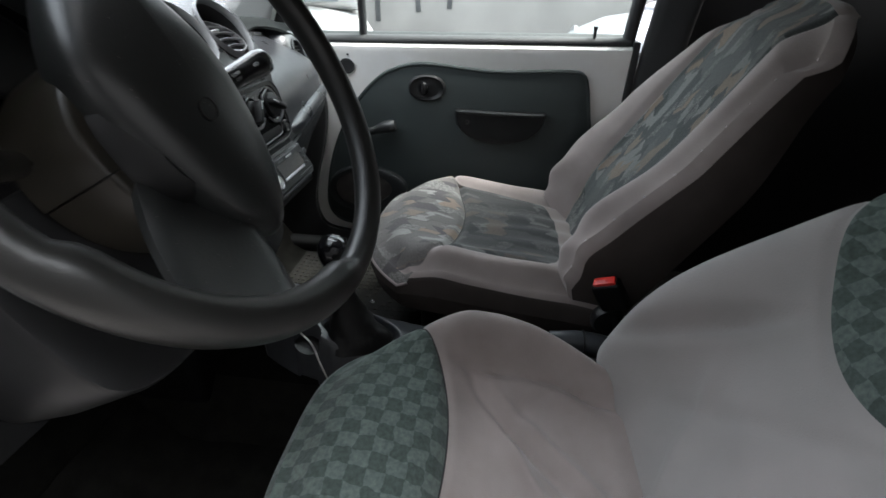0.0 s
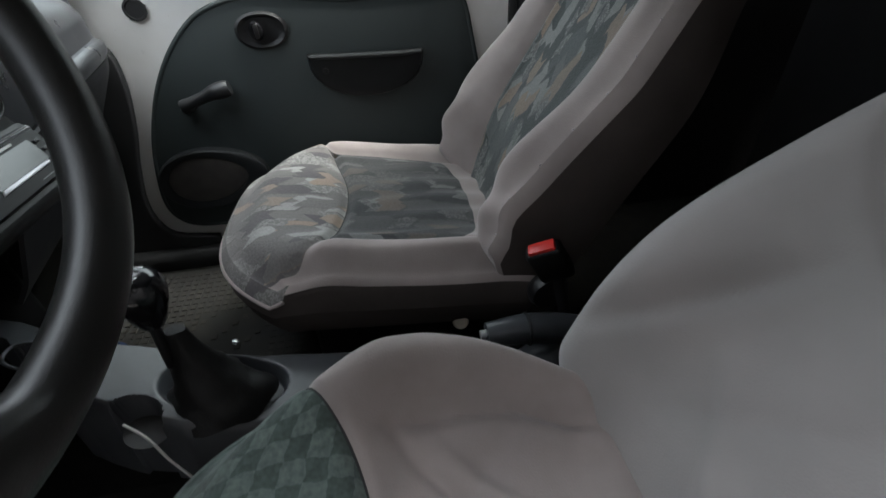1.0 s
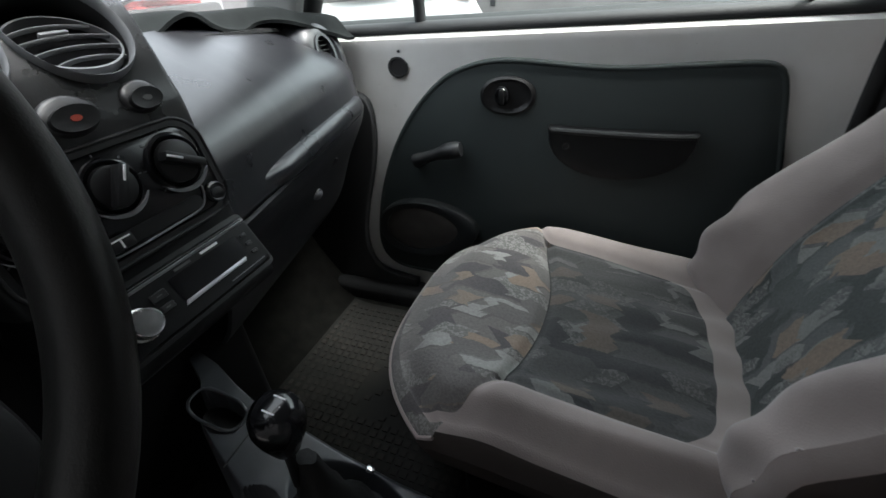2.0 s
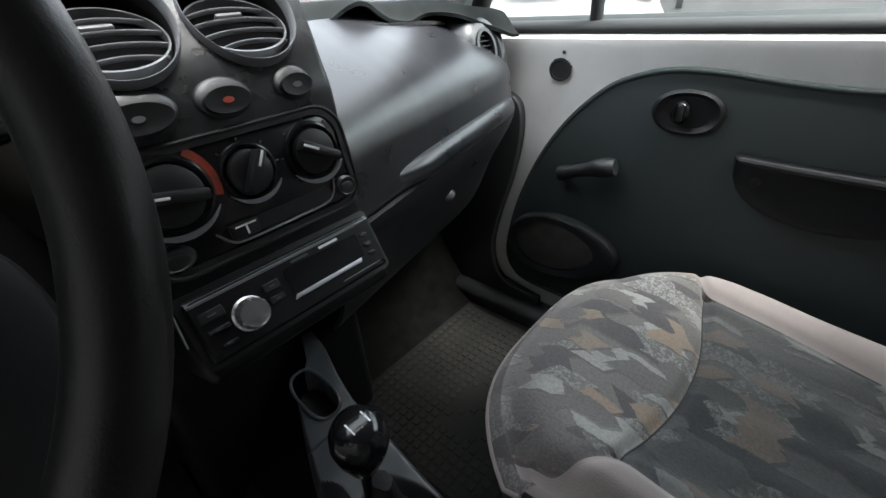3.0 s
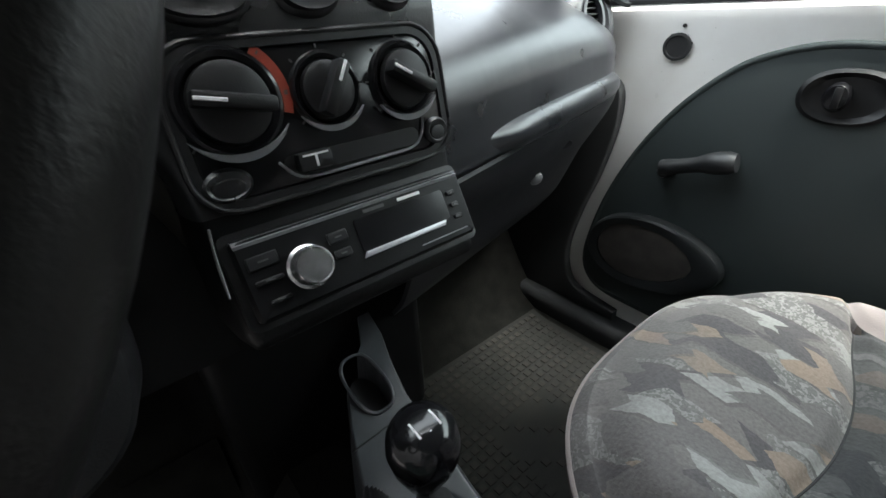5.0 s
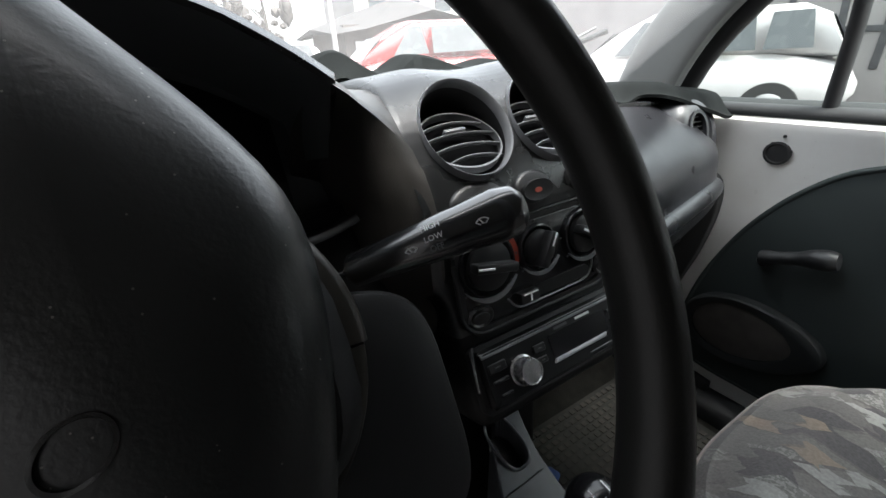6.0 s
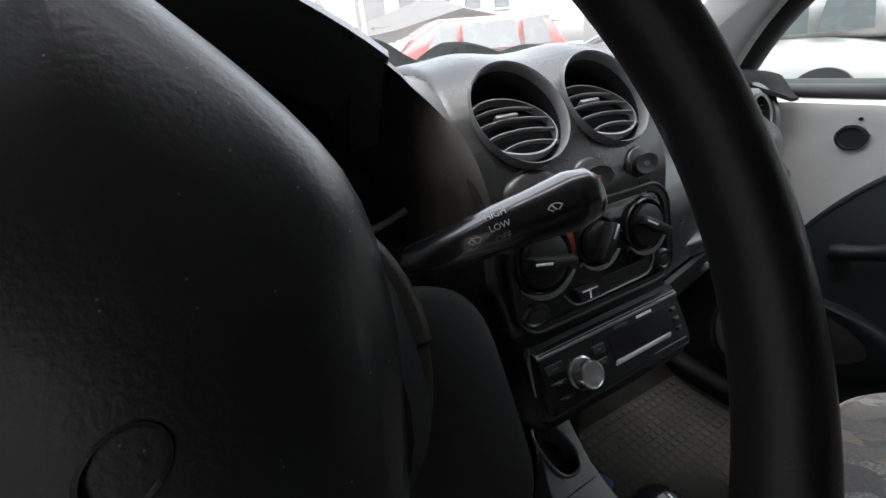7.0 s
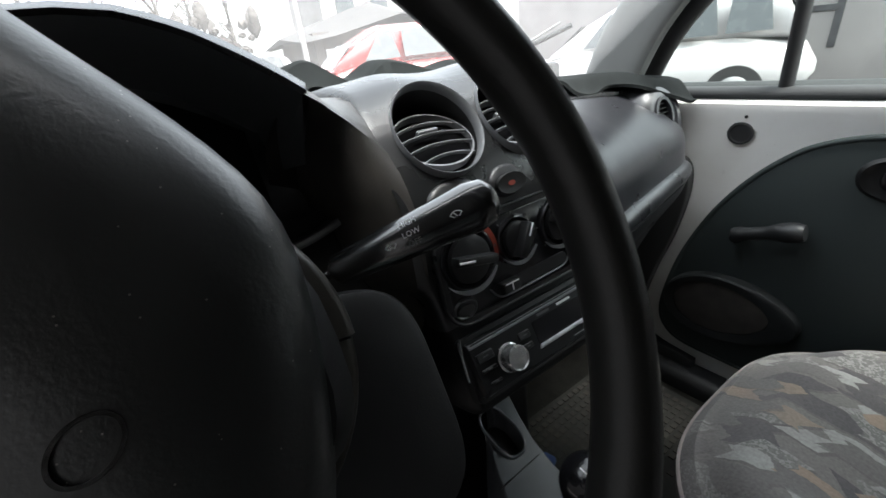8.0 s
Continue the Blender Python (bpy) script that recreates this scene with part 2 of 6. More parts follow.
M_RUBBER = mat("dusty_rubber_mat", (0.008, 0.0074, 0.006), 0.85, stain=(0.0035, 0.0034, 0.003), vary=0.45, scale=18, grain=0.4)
M_HEAD = mat("grey_headliner", (0.22, 0.22, 0.21), 0.95, vary=0.06, grain=0.4)
M_PILLAR = mat("grey_pillar_trim", (0.17, 0.175, 0.17), 0.6, vary=0.08, grain=0.2)
M_SHELL = mat("dark_rear_lining", (0.02, 0.02, 0.021), 0.9, vary=0.2)
M_CHROME = mat("brushed_steel", (0.75, 0.75, 0.76), 0.22, metal=1.0, vary=0.05)
M_SILVER = mat("silver_trim_paint", (0.5, 0.5, 0.52), 0.35, metal=0.6, vary=0.05)
M_WARM = mat("faded_red_print", (0.26, 0.032, 0.014), 0.5)
M_DEEPBLACK = mat("deep_black_plastic", (0.004, 0.004, 0.0043), 0.5, spec=0.25, grain=0.2)
# near black, so the vent backs carry the shade of a deep hole
M_VENTSHADE = mat("vent_depth_shade", (0.0025, 0.0025, 0.0028), 0.95, spec=0.05, vary=0.2)
M_LIDSATIN = mat("satin_switch_plastic", (0.020, 0.020, 0.021), 0.38, spec=0.9, grain=0.1)
M_RED = mat("red_plastic", (0.65, 0.03, 0.025), 0.35, vary=0.08)
M_WHITEINK = mat("white_print", (0.75, 0.75, 0.75), 0.6, vary=0.03)
M_GREYINK = mat("grey_print", (0.07, 0.07, 0.07), 0.6, vary=0.03)
M_STALK = mat("satin_stalk_plastic", (0.010, 0.010, 0.0105), 0.23, spec=1.0, grain=0.06, coat=0.8)
M_BROWN = mat("brown_black_shroud_plastic", (0.022, 0.019, 0.014), 0.38, grain=0.15)
M_KNOBFACE = mat("brushed_knob_metal", (0.55, 0.55, 0.55), 0.24, metal=0.9, vary=0.2, scale=90)
M_LADDER = mat("dark_grey_wall_paint", (0.05, 0.05, 0.052), 0.7, vary=0.3)
M_LEATHER = mat("black_gaiter_leather", (0.008, 0.008, 0.008), 0.5, spec=0.35, grain=0.5, grain_scale=300)
# dash shoulder coloured browner and lighter for the light reflected onto it
M_SHOULDER = mat("warm_lit_shoulder_plastic", (0.054, 0.050, 0.045), 0.36, spec=0.6, vary=0.3, scale=22, grain=0.2)
M_LID = mat("dark_lid_plastic", (0.009, 0.0095, 0.0105), 0.45, spec=0.35, vary=0.25, scale=15, grain=0.25)
# surface of the added light-blocking wall; its tone sets the bounce
M_LIGHTBLOCK = mat("light_block_surface", (0.10, 0.095, 0.092), 0.9, vary=0.25, scale=1.5, grain=0.3, grain_scale=60)
M_PULL = mat("black_pull_plastic", (0.006, 0.0065, 0.007), 0.4, spec=0.3, grain=0.2)
# hood lining kept lighter than black, standing for glare in the hollow
M_LINING = mat("haze_lifted_hood_lining", (0.075, 0.080, 0.083), 0.45, vary=0.15, grain=0.2)
M_DIMINK = mat("dim_grey_print", (0.20, 0.20, 0.20), 0.6, vary=0.03)
M_SEAM = mat("dark_seam_thread", (0.03, 0.03, 0.03), 0.9)
M_HANDLE = mat("dark_grey_handle_plastic", (0.012, 0.013, 0.014), 0.38, grain=0.1)
M_RIB = mat("dusty_rubber_squares", (0.019, 0.0178, 0.014), 0.9, stain=(0.006, 0.0058, 0.005), vary=0.3, scale=14, grain=0.4)
M_CONSOLE = mat("grey_console_plastic", (0.050, 0.053, 0.058), 0.30, vary=0.15, scale=20, grain=0.25)
M_BLUE = mat("blue_cloth", (0.012, 0.03, 0.10), 0.8, vary=0.3, scale=30)
M_CREAM = mat("cream_plastic", (0.5, 0.45, 0.36), 0.5)
M_CLOTH = mat("black_felt_dash_mat", (0.012, 0.0135, 0.0135), 0.95, vary=0.25, scale=20, grain=0.7, grain_scale=500, spec=0.1)
M_CABLE = mat("white_cable_sheath", (0.6, 0.6, 0.58), 0.5)
M_GLASS = glass("window_glass", (0.84, 0.87, 0.85))
M_SCREEN = glass("veiled_windscreen_glass", (0.78, 0.80, 0.79), 0.0, 0.07)
M_ASPHALT = mat("wet_pale_ground", (0.085, 0.078, 0.076), 0.8, vary=0.35, scale=0.8, grain=0.5, grain_scale=60)
M_REDCAR = mat("red_car_paint", (0.28, 0.03, 0.03), 0.25, vary=0.05, coat=0.6)
M_WHITECAR = mat("white_car_paint", (0.42, 0.41, 0.41), 0.3, vary=0.04, coat=0.5)
M_SILVERCAR = mat("silver_car_paint", (0.45, 0.47, 0.50), 0.3, metal=0.4, vary=0.04, coat=0.5)
M_CARGLASS = mat("dark_car_glass", (0.06, 0.066, 0.07), 0.25, spec=0.2, vary=0.1)
M_BARK = mat("grey_bark", (0.085, 0.075, 0.070), 0.9, vary=0.3, scale=3)
M_TYRE = mat("tyre_rubber", (0.02, 0.02, 0.02), 0.85, vary=0.2)
M_WALL = mat("pale_rendered_wall", (0.24, 0.226, 0.220), 0.9, vary=0.12, scale=1.2, grain=0.3, grain_scale=80)
M_WALLDARK = mat("grey_timber_wall", (0.085, 0.072, 0.068), 0.9, vary=0.2, scale=1.5)
M_METAL = mat("grey_steel_rod", (0.25, 0.25, 0.25), 0.5, metal=0.5)
M_ROOF = mat("weathered_roof_sheet", (0.042, 0.038, 0.038), 0.8, vary=0.25, scale=2)

# ---- building helpers ----


def thing(name, loc, label, category, group="", kind=""):
    e = new(name)
    e.empty_display_size = 0.05
    e.location = loc
    return tagged(e, label, category, group, kind)


def base_of(ob):
    p = Vector((0, 0, 0))
    while ob:
        p += ob.location
        ob = ob.parent
    return p


def part(name, bm, material, parent=None, label="", smooth=True):
    """Links a bmesh, built in world metres, as one mesh under a thing or a part."""
    me = bpy.data.meshes.new(name)
    off = base_of(parent)
    bmesh.ops.translate(bm, verts=bm.verts, vec=-off)
    bmesh.ops.recalc_face_normals(bm, faces=bm.faces)
    bm.to_mesh(me)
    bm.free()
    for p in me.polygons:
        p.use_smooth = smooth
    if smooth:
        me.set_sharp_from_angle(angle=radians(40))
    me.materials.append(material)
    ob = new(name, me)
    ob.parent = parent
    if label:
        ob["label"] = label
    return ob


def solo(name, bm, material, loc, label, category, group="", kind="", smooth=True):
    """A thing of one mesh."""
    bmesh.ops.translate(bm, verts=bm.verts, vec=-Vector(loc))
    ob = part(name, bm, material, None, "", smooth)
    ob.location = loc
    return tagged(ob, label, category, group, kind)


def sheet(fn, nu, nv, closed_u=False, uv=False):
    """A grid of quads: fn(u, v) with u, v from 0 to 1."""
    bm = bmesh.new()
    cols = nu if closed_u else nu + 1
    g = [[bm.verts.new(fn(i / nu, j / nv)) for i in range(cols)] for j in range(nv + 1)]
    layer = bm.loops.layers.uv.new("UVMap") if uv else None
    for j in range(nv):
        for i in range(nu):
            k = (i + 1) % cols
            try:
                f = bm.faces.new((g[j][i], g[j][k], g[j + 1][k], g[j + 1][i]))
            except ValueError:
                continue
            if uv:
                for lp, (a, b) in zip(f.loops, ((i, j), (i + 1, j), (i + 1, j + 1), (i, j + 1))):
                    lp[layer].uv = (a / nu, b / nv)
    return bm


def thicken(bm, t):
    """Gives a sheet its thickness."""
    bmesh.ops.recalc_face_normals(bm, faces=bm.faces)
    bmesh.ops.solidify(bm, geom=bm.faces[:], thickness=t)
    return bm


def loft(rings, cap=True, closed=True):
    bm = bmesh.new()
    vs = [[bm.verts.new(p) for p in r] for r in rings]
    n = len(rings[0])
    for a, b in zip(vs, vs[1:]):
        for i in range(n if closed else n - 1):
            k = (i + 1) % n
            bm.faces.new((a[i], a[k], b[k], b[i]))
    if cap:
        bm.faces.new(vs[0][::-1])
        bm.faces.new(vs[-1])
    return bm


def box(lo, hi, bevel=0.0, seg=2):
    bm = bmesh.new()
    bmesh.ops.create_cube(bm, size=1)
    c = [(a + b) / 2 for a, b in zip(lo, hi)]
    s = [b - a for a, b in zip(lo, hi)]
    bmesh.ops.transform(bm, matrix=Matrix.Translation(c) @ Matrix.Diagonal((*s, 1)), verts=bm.verts)
    if bevel:
        bmesh.ops.bevel(bm, geom=bm.edges[:], offset=bevel, segments=seg, profile=0.5, affect="EDGES")
    return bm


def put(bm, m):
    bmesh.ops.transform(bm, matrix=m, verts=bm.verts)
    return bm


def join(*bms):
    out = bmesh.new()
    for b in bms:
        me = bpy.data.meshes.new("join")
        b.to_mesh(me)
        b.free()
        out.from_mesh(me)
        bpy.data.meshes.remove(me)
    return out


def smooth_path(pts, n, closed=False):
    """Catmull-Rom through the points."""
    p = [Vector(q) for q in pts]
    out = []
    k = len(p)
    spans = k if closed else k - 1
    for i in range(spans):
        a = p[(i - 1) % k] if closed or i else p[0] * 2 - p[1]
        b, c = p[i], p[(i + 1) % k]
        d = p[(i + 2) % k] if closed or i + 2 < k else c * 2 - b
        for j in range(n):
            t = j / n
            out.append(0.5 * (2 * b + (c - a) * t + (2 * a - 5 * b + 4 * c - d) * t * t + (3 * b - a - 3 * c + d) * t ** 3))
    if not closed:
        out.append(p[-1])
    return out


def tube(pts, r, n=10, closed=False, flat=1.0):
    """A round bar along points; r is a number or a function of 0..1."""
    pts = [Vector(p) for p in pts]
    rings = []
    up = Vector((0.13, 0.21, 0.97))
    for i, p in enumerate(pts):
        a = pts[i - 1] if i or closed else p
        b = pts[(i + 1) % len(pts)] if closed or i + 1 < len(pts) else p
        d = (b - a).normalized()
        s = d.cross(up).normalized()
        w = s.cross(d).normalized()
        q = r(i / (len(pts) - 1)) if callable(r) else r
        rings.append([p + s * q * math.cos(2 * math.pi * k / n) + w * q * flat * math.sin(2 * math.pi * k / n) for k in range(n)])
    if closed:
        rings.append(rings[0])
        bm = loft(rings, cap=False)
        bmesh.ops.remove_doubles(bm, verts=bm.verts, dist=1e-6)
        return bm
    return loft(rings)


def frame_m(o, zdir, xdir=(1, 0, 0)):
    """Axes at o with z along zdir and x near xdir."""
    z = Vector(zdir).normalized()
    y = z.cross(Vector(xdir)).normalized()
    x = y.cross(z)
    m = Matrix((x, y, z)).transposed().to_4x4()
    m.translation = o
    return m


def lathe(profile, n=32, squash=(1, 1)):
    """Turns (radius, height) pairs round z."""
    rings = [[(r * squash[0] * math.cos(2 * math.pi * k / n), r * squash[1] * math.sin(2 * math.pi * k / n), h) for k in range(n)] for r, h in profile]
    return loft(rings)


def slab(outline, z0, z1, bevel=0.0):
    """A flat plate from an outline in x, y."""
    bm = bmesh.new()
    f = bm.faces.new([bm.verts.new((x, y, z0)) for x, y in outline])
    ext = bmesh.ops.extrude_face_region(bm, geom=[f])
    bmesh.ops.translate(bm, verts=[v for v in ext["geom"] if isinstance(v, bmesh.types.BMVert)], vec=(0, 0, z1 - z0))
    bmesh.ops.recalc_face_normals(bm, faces=bm.faces)
    if bevel:
        top = [e for e in bm.edges if all(abs(v.co.z - z1) < 1e-7 for v in e.verts)]
        bmesh.ops.bevel(bm, geom=top, offset=bevel, segments=3, profile=0.5, affect="EDGES")
    return bm


def rrect(w, h, r, n=6):
    """Outline of a rounded rectangle round the origin."""
    out = []
    for cx, cy, a0 in ((w / 2 - r, h / 2 - r, 0), (-w / 2 + r, h / 2 - r, 90), (-w / 2 + r, -h / 2 + r, 180), (w / 2 - r, -h / 2 + r, 270)):
        for i in range(n + 1):
            a = radians(a0 + 90 * i / n)
            out.append((cx + r * math.cos(a), cy + r * math.sin(a)))
    return out


def oval(w, h, n=32, e=2.0):
    out = []
    for i in range(n):
        c, s = math.cos(2 * math.pi * i / n), math.sin(2 * math.pi * i / n)
        out.append((w / 2 * math.copysign(abs(c) ** (2 / e), c), h / 2 * math.copysign(abs(s) ** (2 / e), s)))
    return out


def ring_plate(outer, inner, z0, z1):
    """A plate with a hole: two outlines of the same number of points."""
    rings = [[(*p, z0) for p in outer], [(*p, z1) for p in outer], [(*p, z1) for p in inner], [(*p, z0) for p in inner]]
    bm = loft(rings + [rings[0]], cap=False)
    bmesh.ops.remove_doubles(bm, verts=bm.verts, dist=1e-6)
    return bm


def text_mesh(body, size, m, depth=0.0004):
    cu = bpy.data.curves.new("print", "FONT")
    cu.body, cu.size, cu.extrude, cu.align_x, cu.align_y = body, size, depth, "CENTER", "CENTER"
    cu.resolution_u = 2
    ob = bpy.data.objects.new("print", cu)
    scene.collection.objects.link(ob)
    me = bpy.data.meshes.new_from_object(ob.evaluated_get(bpy.context.evaluated_depsgraph_get()))
    bpy.data.objects.remove(ob)
    bpy.data.curves.remove(cu)
    bm = bmesh.new()
    bm.from_mesh(me)
    bpy.data.meshes.remove(me)
    return put(bm, m)


def lerp(a, b, t):
    return a + (b - a) * t


def step(a, b, x):
    t = max(0.0, min(1.0, (x - a) / (b - a)))
    return t * t * (3 - 2 * t)


def along(table, x):
    """Smooth value from (x, value) pairs."""
    if x <= table[0][0]:
        return table[0][1]
    for (a, p), (b, q) in zip(table, table[1:]):
        if x <= b:
            return lerp(p, q, (x - a) / (b - a))
    return table[-1][1]

# ---- the setting: ground, floor, roof lining, walls, pillars, panes ----
GROUND = -0.24
bm = bmesh.new()
bmesh.ops.create_grid(bm, x_segments=40, y_segments=40, size=300)
for v in bm.verts:
    v.co.z = GROUND
solo("ground", bm, M_ASPHALT, (0, 0, GROUND), "pale wet trampled parking ground under an overcast sky", "ground", kind="structure")


def floor_z(x, y):
    hump = 0.13 * (1 - step(0.07, 0.15, abs(x)))
    return 0.055 + hump + 0.30 * step(0.86, 1.12, y)


bm = sheet(lambda u, v: (lerp(-0.70, 0.70, u), lerp(-0.95, 1.12, v), floor_z(lerp(-0.70, 0.70, u), lerp(-0.95, 1.12, v))), 60, 40)
solo("floor", thicken(bm, 0.02), M_CARPET, (0, 0, 0.05), "dirty carpeted car floor, darkened for shade, with a raised centre tunnel", "floor", kind="structure")


def roof(u, v):
    x, y = lerp(-0.62, 0.62, u), lerp(-0.98, 0.46, v)
    return (x, y, 1.235 - 0.10 * (x / 0.62) ** 4 - 0.06 * max(0, (y - 0.1) / 0.36) ** 2 - 0.07 * max(0, (-0.5 - y) / 0.5) ** 2)


solo("ceiling", thicken(sheet(roof, 24, 24), 0.03), M_HEAD, (0, 0, 1.2), "grey fabric headliner under the car roof", "ceiling", kind="structure")
solo("wall_rear", box((-0.70, -1.02, 0.03), (0.70, -0.97, 1.2), 0.01), M_SHELL, (0, -1, 0.03), "dark lining closing the rear of the cabin", "wall", kind="structure")
for side, nm in ((1, "wall_east"), (-1, "wall_west")):
    a, b = sorted((0.665 * side, 0.725 * side))
    solo(nm, box((a, -1.0, 0.03), (b, -0.21 if side > 0 else -0.30, 1.20), 0.012), M_SHELL, (a, -0.6, 0.03), "dark lining of the rear body side", "wall", kind="structure")
for side, nm in ((1, "sill_east"), (-1, "sill_west")):
    a, b = sorted((0.625 * side, 0.74 * side))
    solo(nm, box((a, -0.42, 0.02), (b, 1.1, 0.125), 0.02, 3), M_SEAL, (a, 0.3, 0.02), "black plastic covered door sill", "sill", kind="structure")
# unseen footwell sides, added to keep outside light from leaking in
for side, nm in ((1, "kick_panel_east"), (-1, "kick_panel_west")):
    a, b = sorted((0.668 * side, 0.705 * side))
    solo(nm, box((a, 0.93, 0.03), (b, 1.13, 0.80), 0.008), M_SHELL, (a, 1.0, 0.03), "dark lining of the footwell side", "wall", kind="structure")
solo("wall_front", box((-0.72, 1.12, 0.0), (0.72, 1.16, 0.86), 0.01), M_SHELL, (0, 1.14, 0), "dark bulkhead behind the dashboard", "wall", kind="structure")


def pillar(pts, w, d, nm, material, label, cat="pillar"):
    """A pillar trim with a flat, rounded section."""
    path = smooth_path(pts, 8)
    rings = []
    for p in path:
        t = (p - path[0]).length / (path[-1] - path[0]).length
        ww = w(t) if callable(w) else w
        rings.append([p + Vector((0.35 * a * d, a * ww * 0.95 * 0.5, 0)) + Vector((b * d * 0.5, 0, 0)) for a, b in oval(2, 2, 20, 4)])
    return solo(nm, loft(rings), material, path[0], label, cat, kind="structure")


pillar([(0.655, 0.945, 0.76), (0.628, 0.825, 0.95), (0.580, 0.545, 1.175)], lambda t: 0.165 + 0.03 * t, 0.045, "pillar_front", M_PILLAR, "pale grey plastic trim of the windscreen pillar")
pillar([(-0.655, 0.905, 0.76), (-0.625, 0.78, 0.95), (-0.575, 0.50, 1.175)], lambda t: 0.10, 0.05, "pillar_front_west", M_PILLAR, "pale grey plastic trim of the windscreen pillar")
pillar([(0.685, -0.225, 0.10), (0.675, -0.24, 0.75), (0.60, -0.27, 1.16)], 0.10, 0.05, "pillar_middle", M_SHELL, "dark lined pillar behind the passenger door")
pillar([(-0.685, -0.42, 0.10), (-0.675, -0.43, 0.75), (-0.60, -0.44, 1.16)], 0.10, 0.05, "pillar_middle_west", M_SHELL, "dark lined pillar behind the driver's door opening")
for s in (1, -1):
    solo("roof_rail", tube(smooth_path([(0.58 * s, 0.50, 1.165), (0.60 * s, 0.1, 1.185), (0.60 * s, -0.4, 1.18), (0.58 * s, -0.95, 1.12)], 8), 0.03, 10), M_PILLAR, (0.58 * s, 0, 1.165), "pale grey roof rail trim above the doors", "trim", kind="structure")
solo("header_rail", tube([(-0.58, 0.49, 1.165), (0, 0.52, 1.185), (0.58, 0.49, 1.165)], 0.03, 10), M_PILLAR, (0, 0.5, 1.16), "pale grey header trim above the windscreen", "trim", kind="structure")


def screen(u, v):
    x = lerp(-0.66, 0.66, u)
    k = (x / 0.66) ** 2
    return (x * lerp(1, 0.86, v), lerp(1.20, 0.52, v) - 0.16 * k * (1 - v) - 0.04 * k, lerp(0.83, 1.185, v) - 0.03 * k)


w = solo("window_1", sheet(screen, 16, 10), M_SCREEN, (0, 1, 0.83), "clear laminated windscreen pane", "window", kind="structure")
w.visible_shadow = False

# an unseen wall, added to cut the sky light on the driver's side
bm = box((-2.10, -9, GROUND), (-1.80, 5.0, 2.75), 0.02)
solo("light_block_wall", bm, M_LIGHTBLOCK, (-2.3, 0, GROUND), "unseen added wall that cuts light from the driver's side", "wall", kind="structure")

# ---- passenger door ----
DX = 0.684  # inner face of the painted door shell
door = thing("door_1", (DX + 0.03, 0.35, 0.13), "white painted car door, closed, with a dark green-grey trim panel", "door", kind="structure")

prof = [(DX + 0.05, 0.12), (DX + 0.004, 0.12), (DX, 0.128), (DX, 0.60), (DX - 0.001, 0.705), (DX - 0.004, 0.735), (DX - 0.007, 0.752), (DX - 0.006, 0.764), (DX + 0.001, 0.771), (DX + 0.05, 0.772)]
rings = [[(x, y, z) for x, z in prof] for y in np.linspace(-0.165, 1.02, 30)]
part("door_shell", loft(rings), M_PAINT, door, "white painted metal door inner")
part("belt_seal", loft([[(DX + a, y, 0.7725 + b) for a, b in ((0.001, 0), (0.0, 0.006), (0.003, 0.013), (0.010, 0.019), (0.022, 0.021), (0.026, 0.012), (0.026, 0))] for y in np.linspace(-0.16, 1.0, 12)]), M_SEAL, door, "black rubber window seal")
part("belt_moulding", loft([[(DX + 0.028 + a, y, 0.773 + b) for a, b in ((0, 0), (0, 0.018), (0.01, 0.026), (0.022, 0.026), (0.022, 0))] for y in np.linspace(-0.16, 1.0, 12)]), M_SEAL, door, "black outer window moulding")
pane = part("window_pane", thicken(sheet(lambda u, v: (lerp(0.712, 0.625, v * v * 0.6 + v * 0.4), lerp(-0.15, lerp(0.96, 0.50, v), u), lerp(0.782, 1.155, v)), 10, 10), 0.004), M_GLASS, door, "clear side window glass")
pane.visible_shadow = False
part("window_divider", tube([(0.708, 0.593, 0.775), (0.690, 0.584, 0.92), (0.632, 0.572, 1.16)], 0.0125, 10, flat=0.9), M_SEAL, door, "black window divider bar")
part("window_frame", tube(smooth_path([(0.688, 0.862, 0.785), (0.655, 0.742, 0.95), (0.598, 0.455, 1.165), (0.604, 0.1, 1.178), (0.606, -0.16, 1.17)], 8), 0.021, 12), M_SEAL, door, "black rubber window frame")
part("window_frame_rear", tube([(0.708, -0.155, 0.775), (0.69, -0.165, 0.95), (0.618, -0.19, 1.17)], 0.018, 10), M_SEAL, door)

panel_pts = [(-0.105, 0.19), (-0.112, 0.35), (-0.095, 0.50), (-0.074, 0.61), (-0.060, 0.672), (-0.044, 0.699), (-0.010, 0.706), (0.08, 0.704), (0.19, 0.701), (0.27, 0.706), (0.36, 0.716), (0.43, 0.718), (0.49, 0.706),
             (0.545, 0.680), (0.612, 0.618), (0.672, 0.533), (0.722, 0.425), (0.750, 0.325), (0.758, 0.255), (0.742, 0.212), (0.70, 0.187), (0.60, 0.180), (0.40, 0.176), (0.10, 0.172)]
outline = [(p[0], p[1]) for p in smooth_path([(a, b, 0) for a, b in panel_pts], 6, True)]
M_SIDE = Matrix(((0, 0, -1, DX), (1, 0, 0, 0), (0, 1, 0, 0), (0, 0, 0, 1)))  # x, y of an outline become y, z; height comes out of the door
part("trim_panel", put(slab([(a, b) for a, b in outline], 0.0005, 0.011, 0.004), M_SIDE), M_TRIM, door, "dark green-grey grained trim panel")
part("trim_bead", tube([(DX - 0.0075, a, b) for a, b in outline], 0.0058, 10, True), M_TRIM, door)

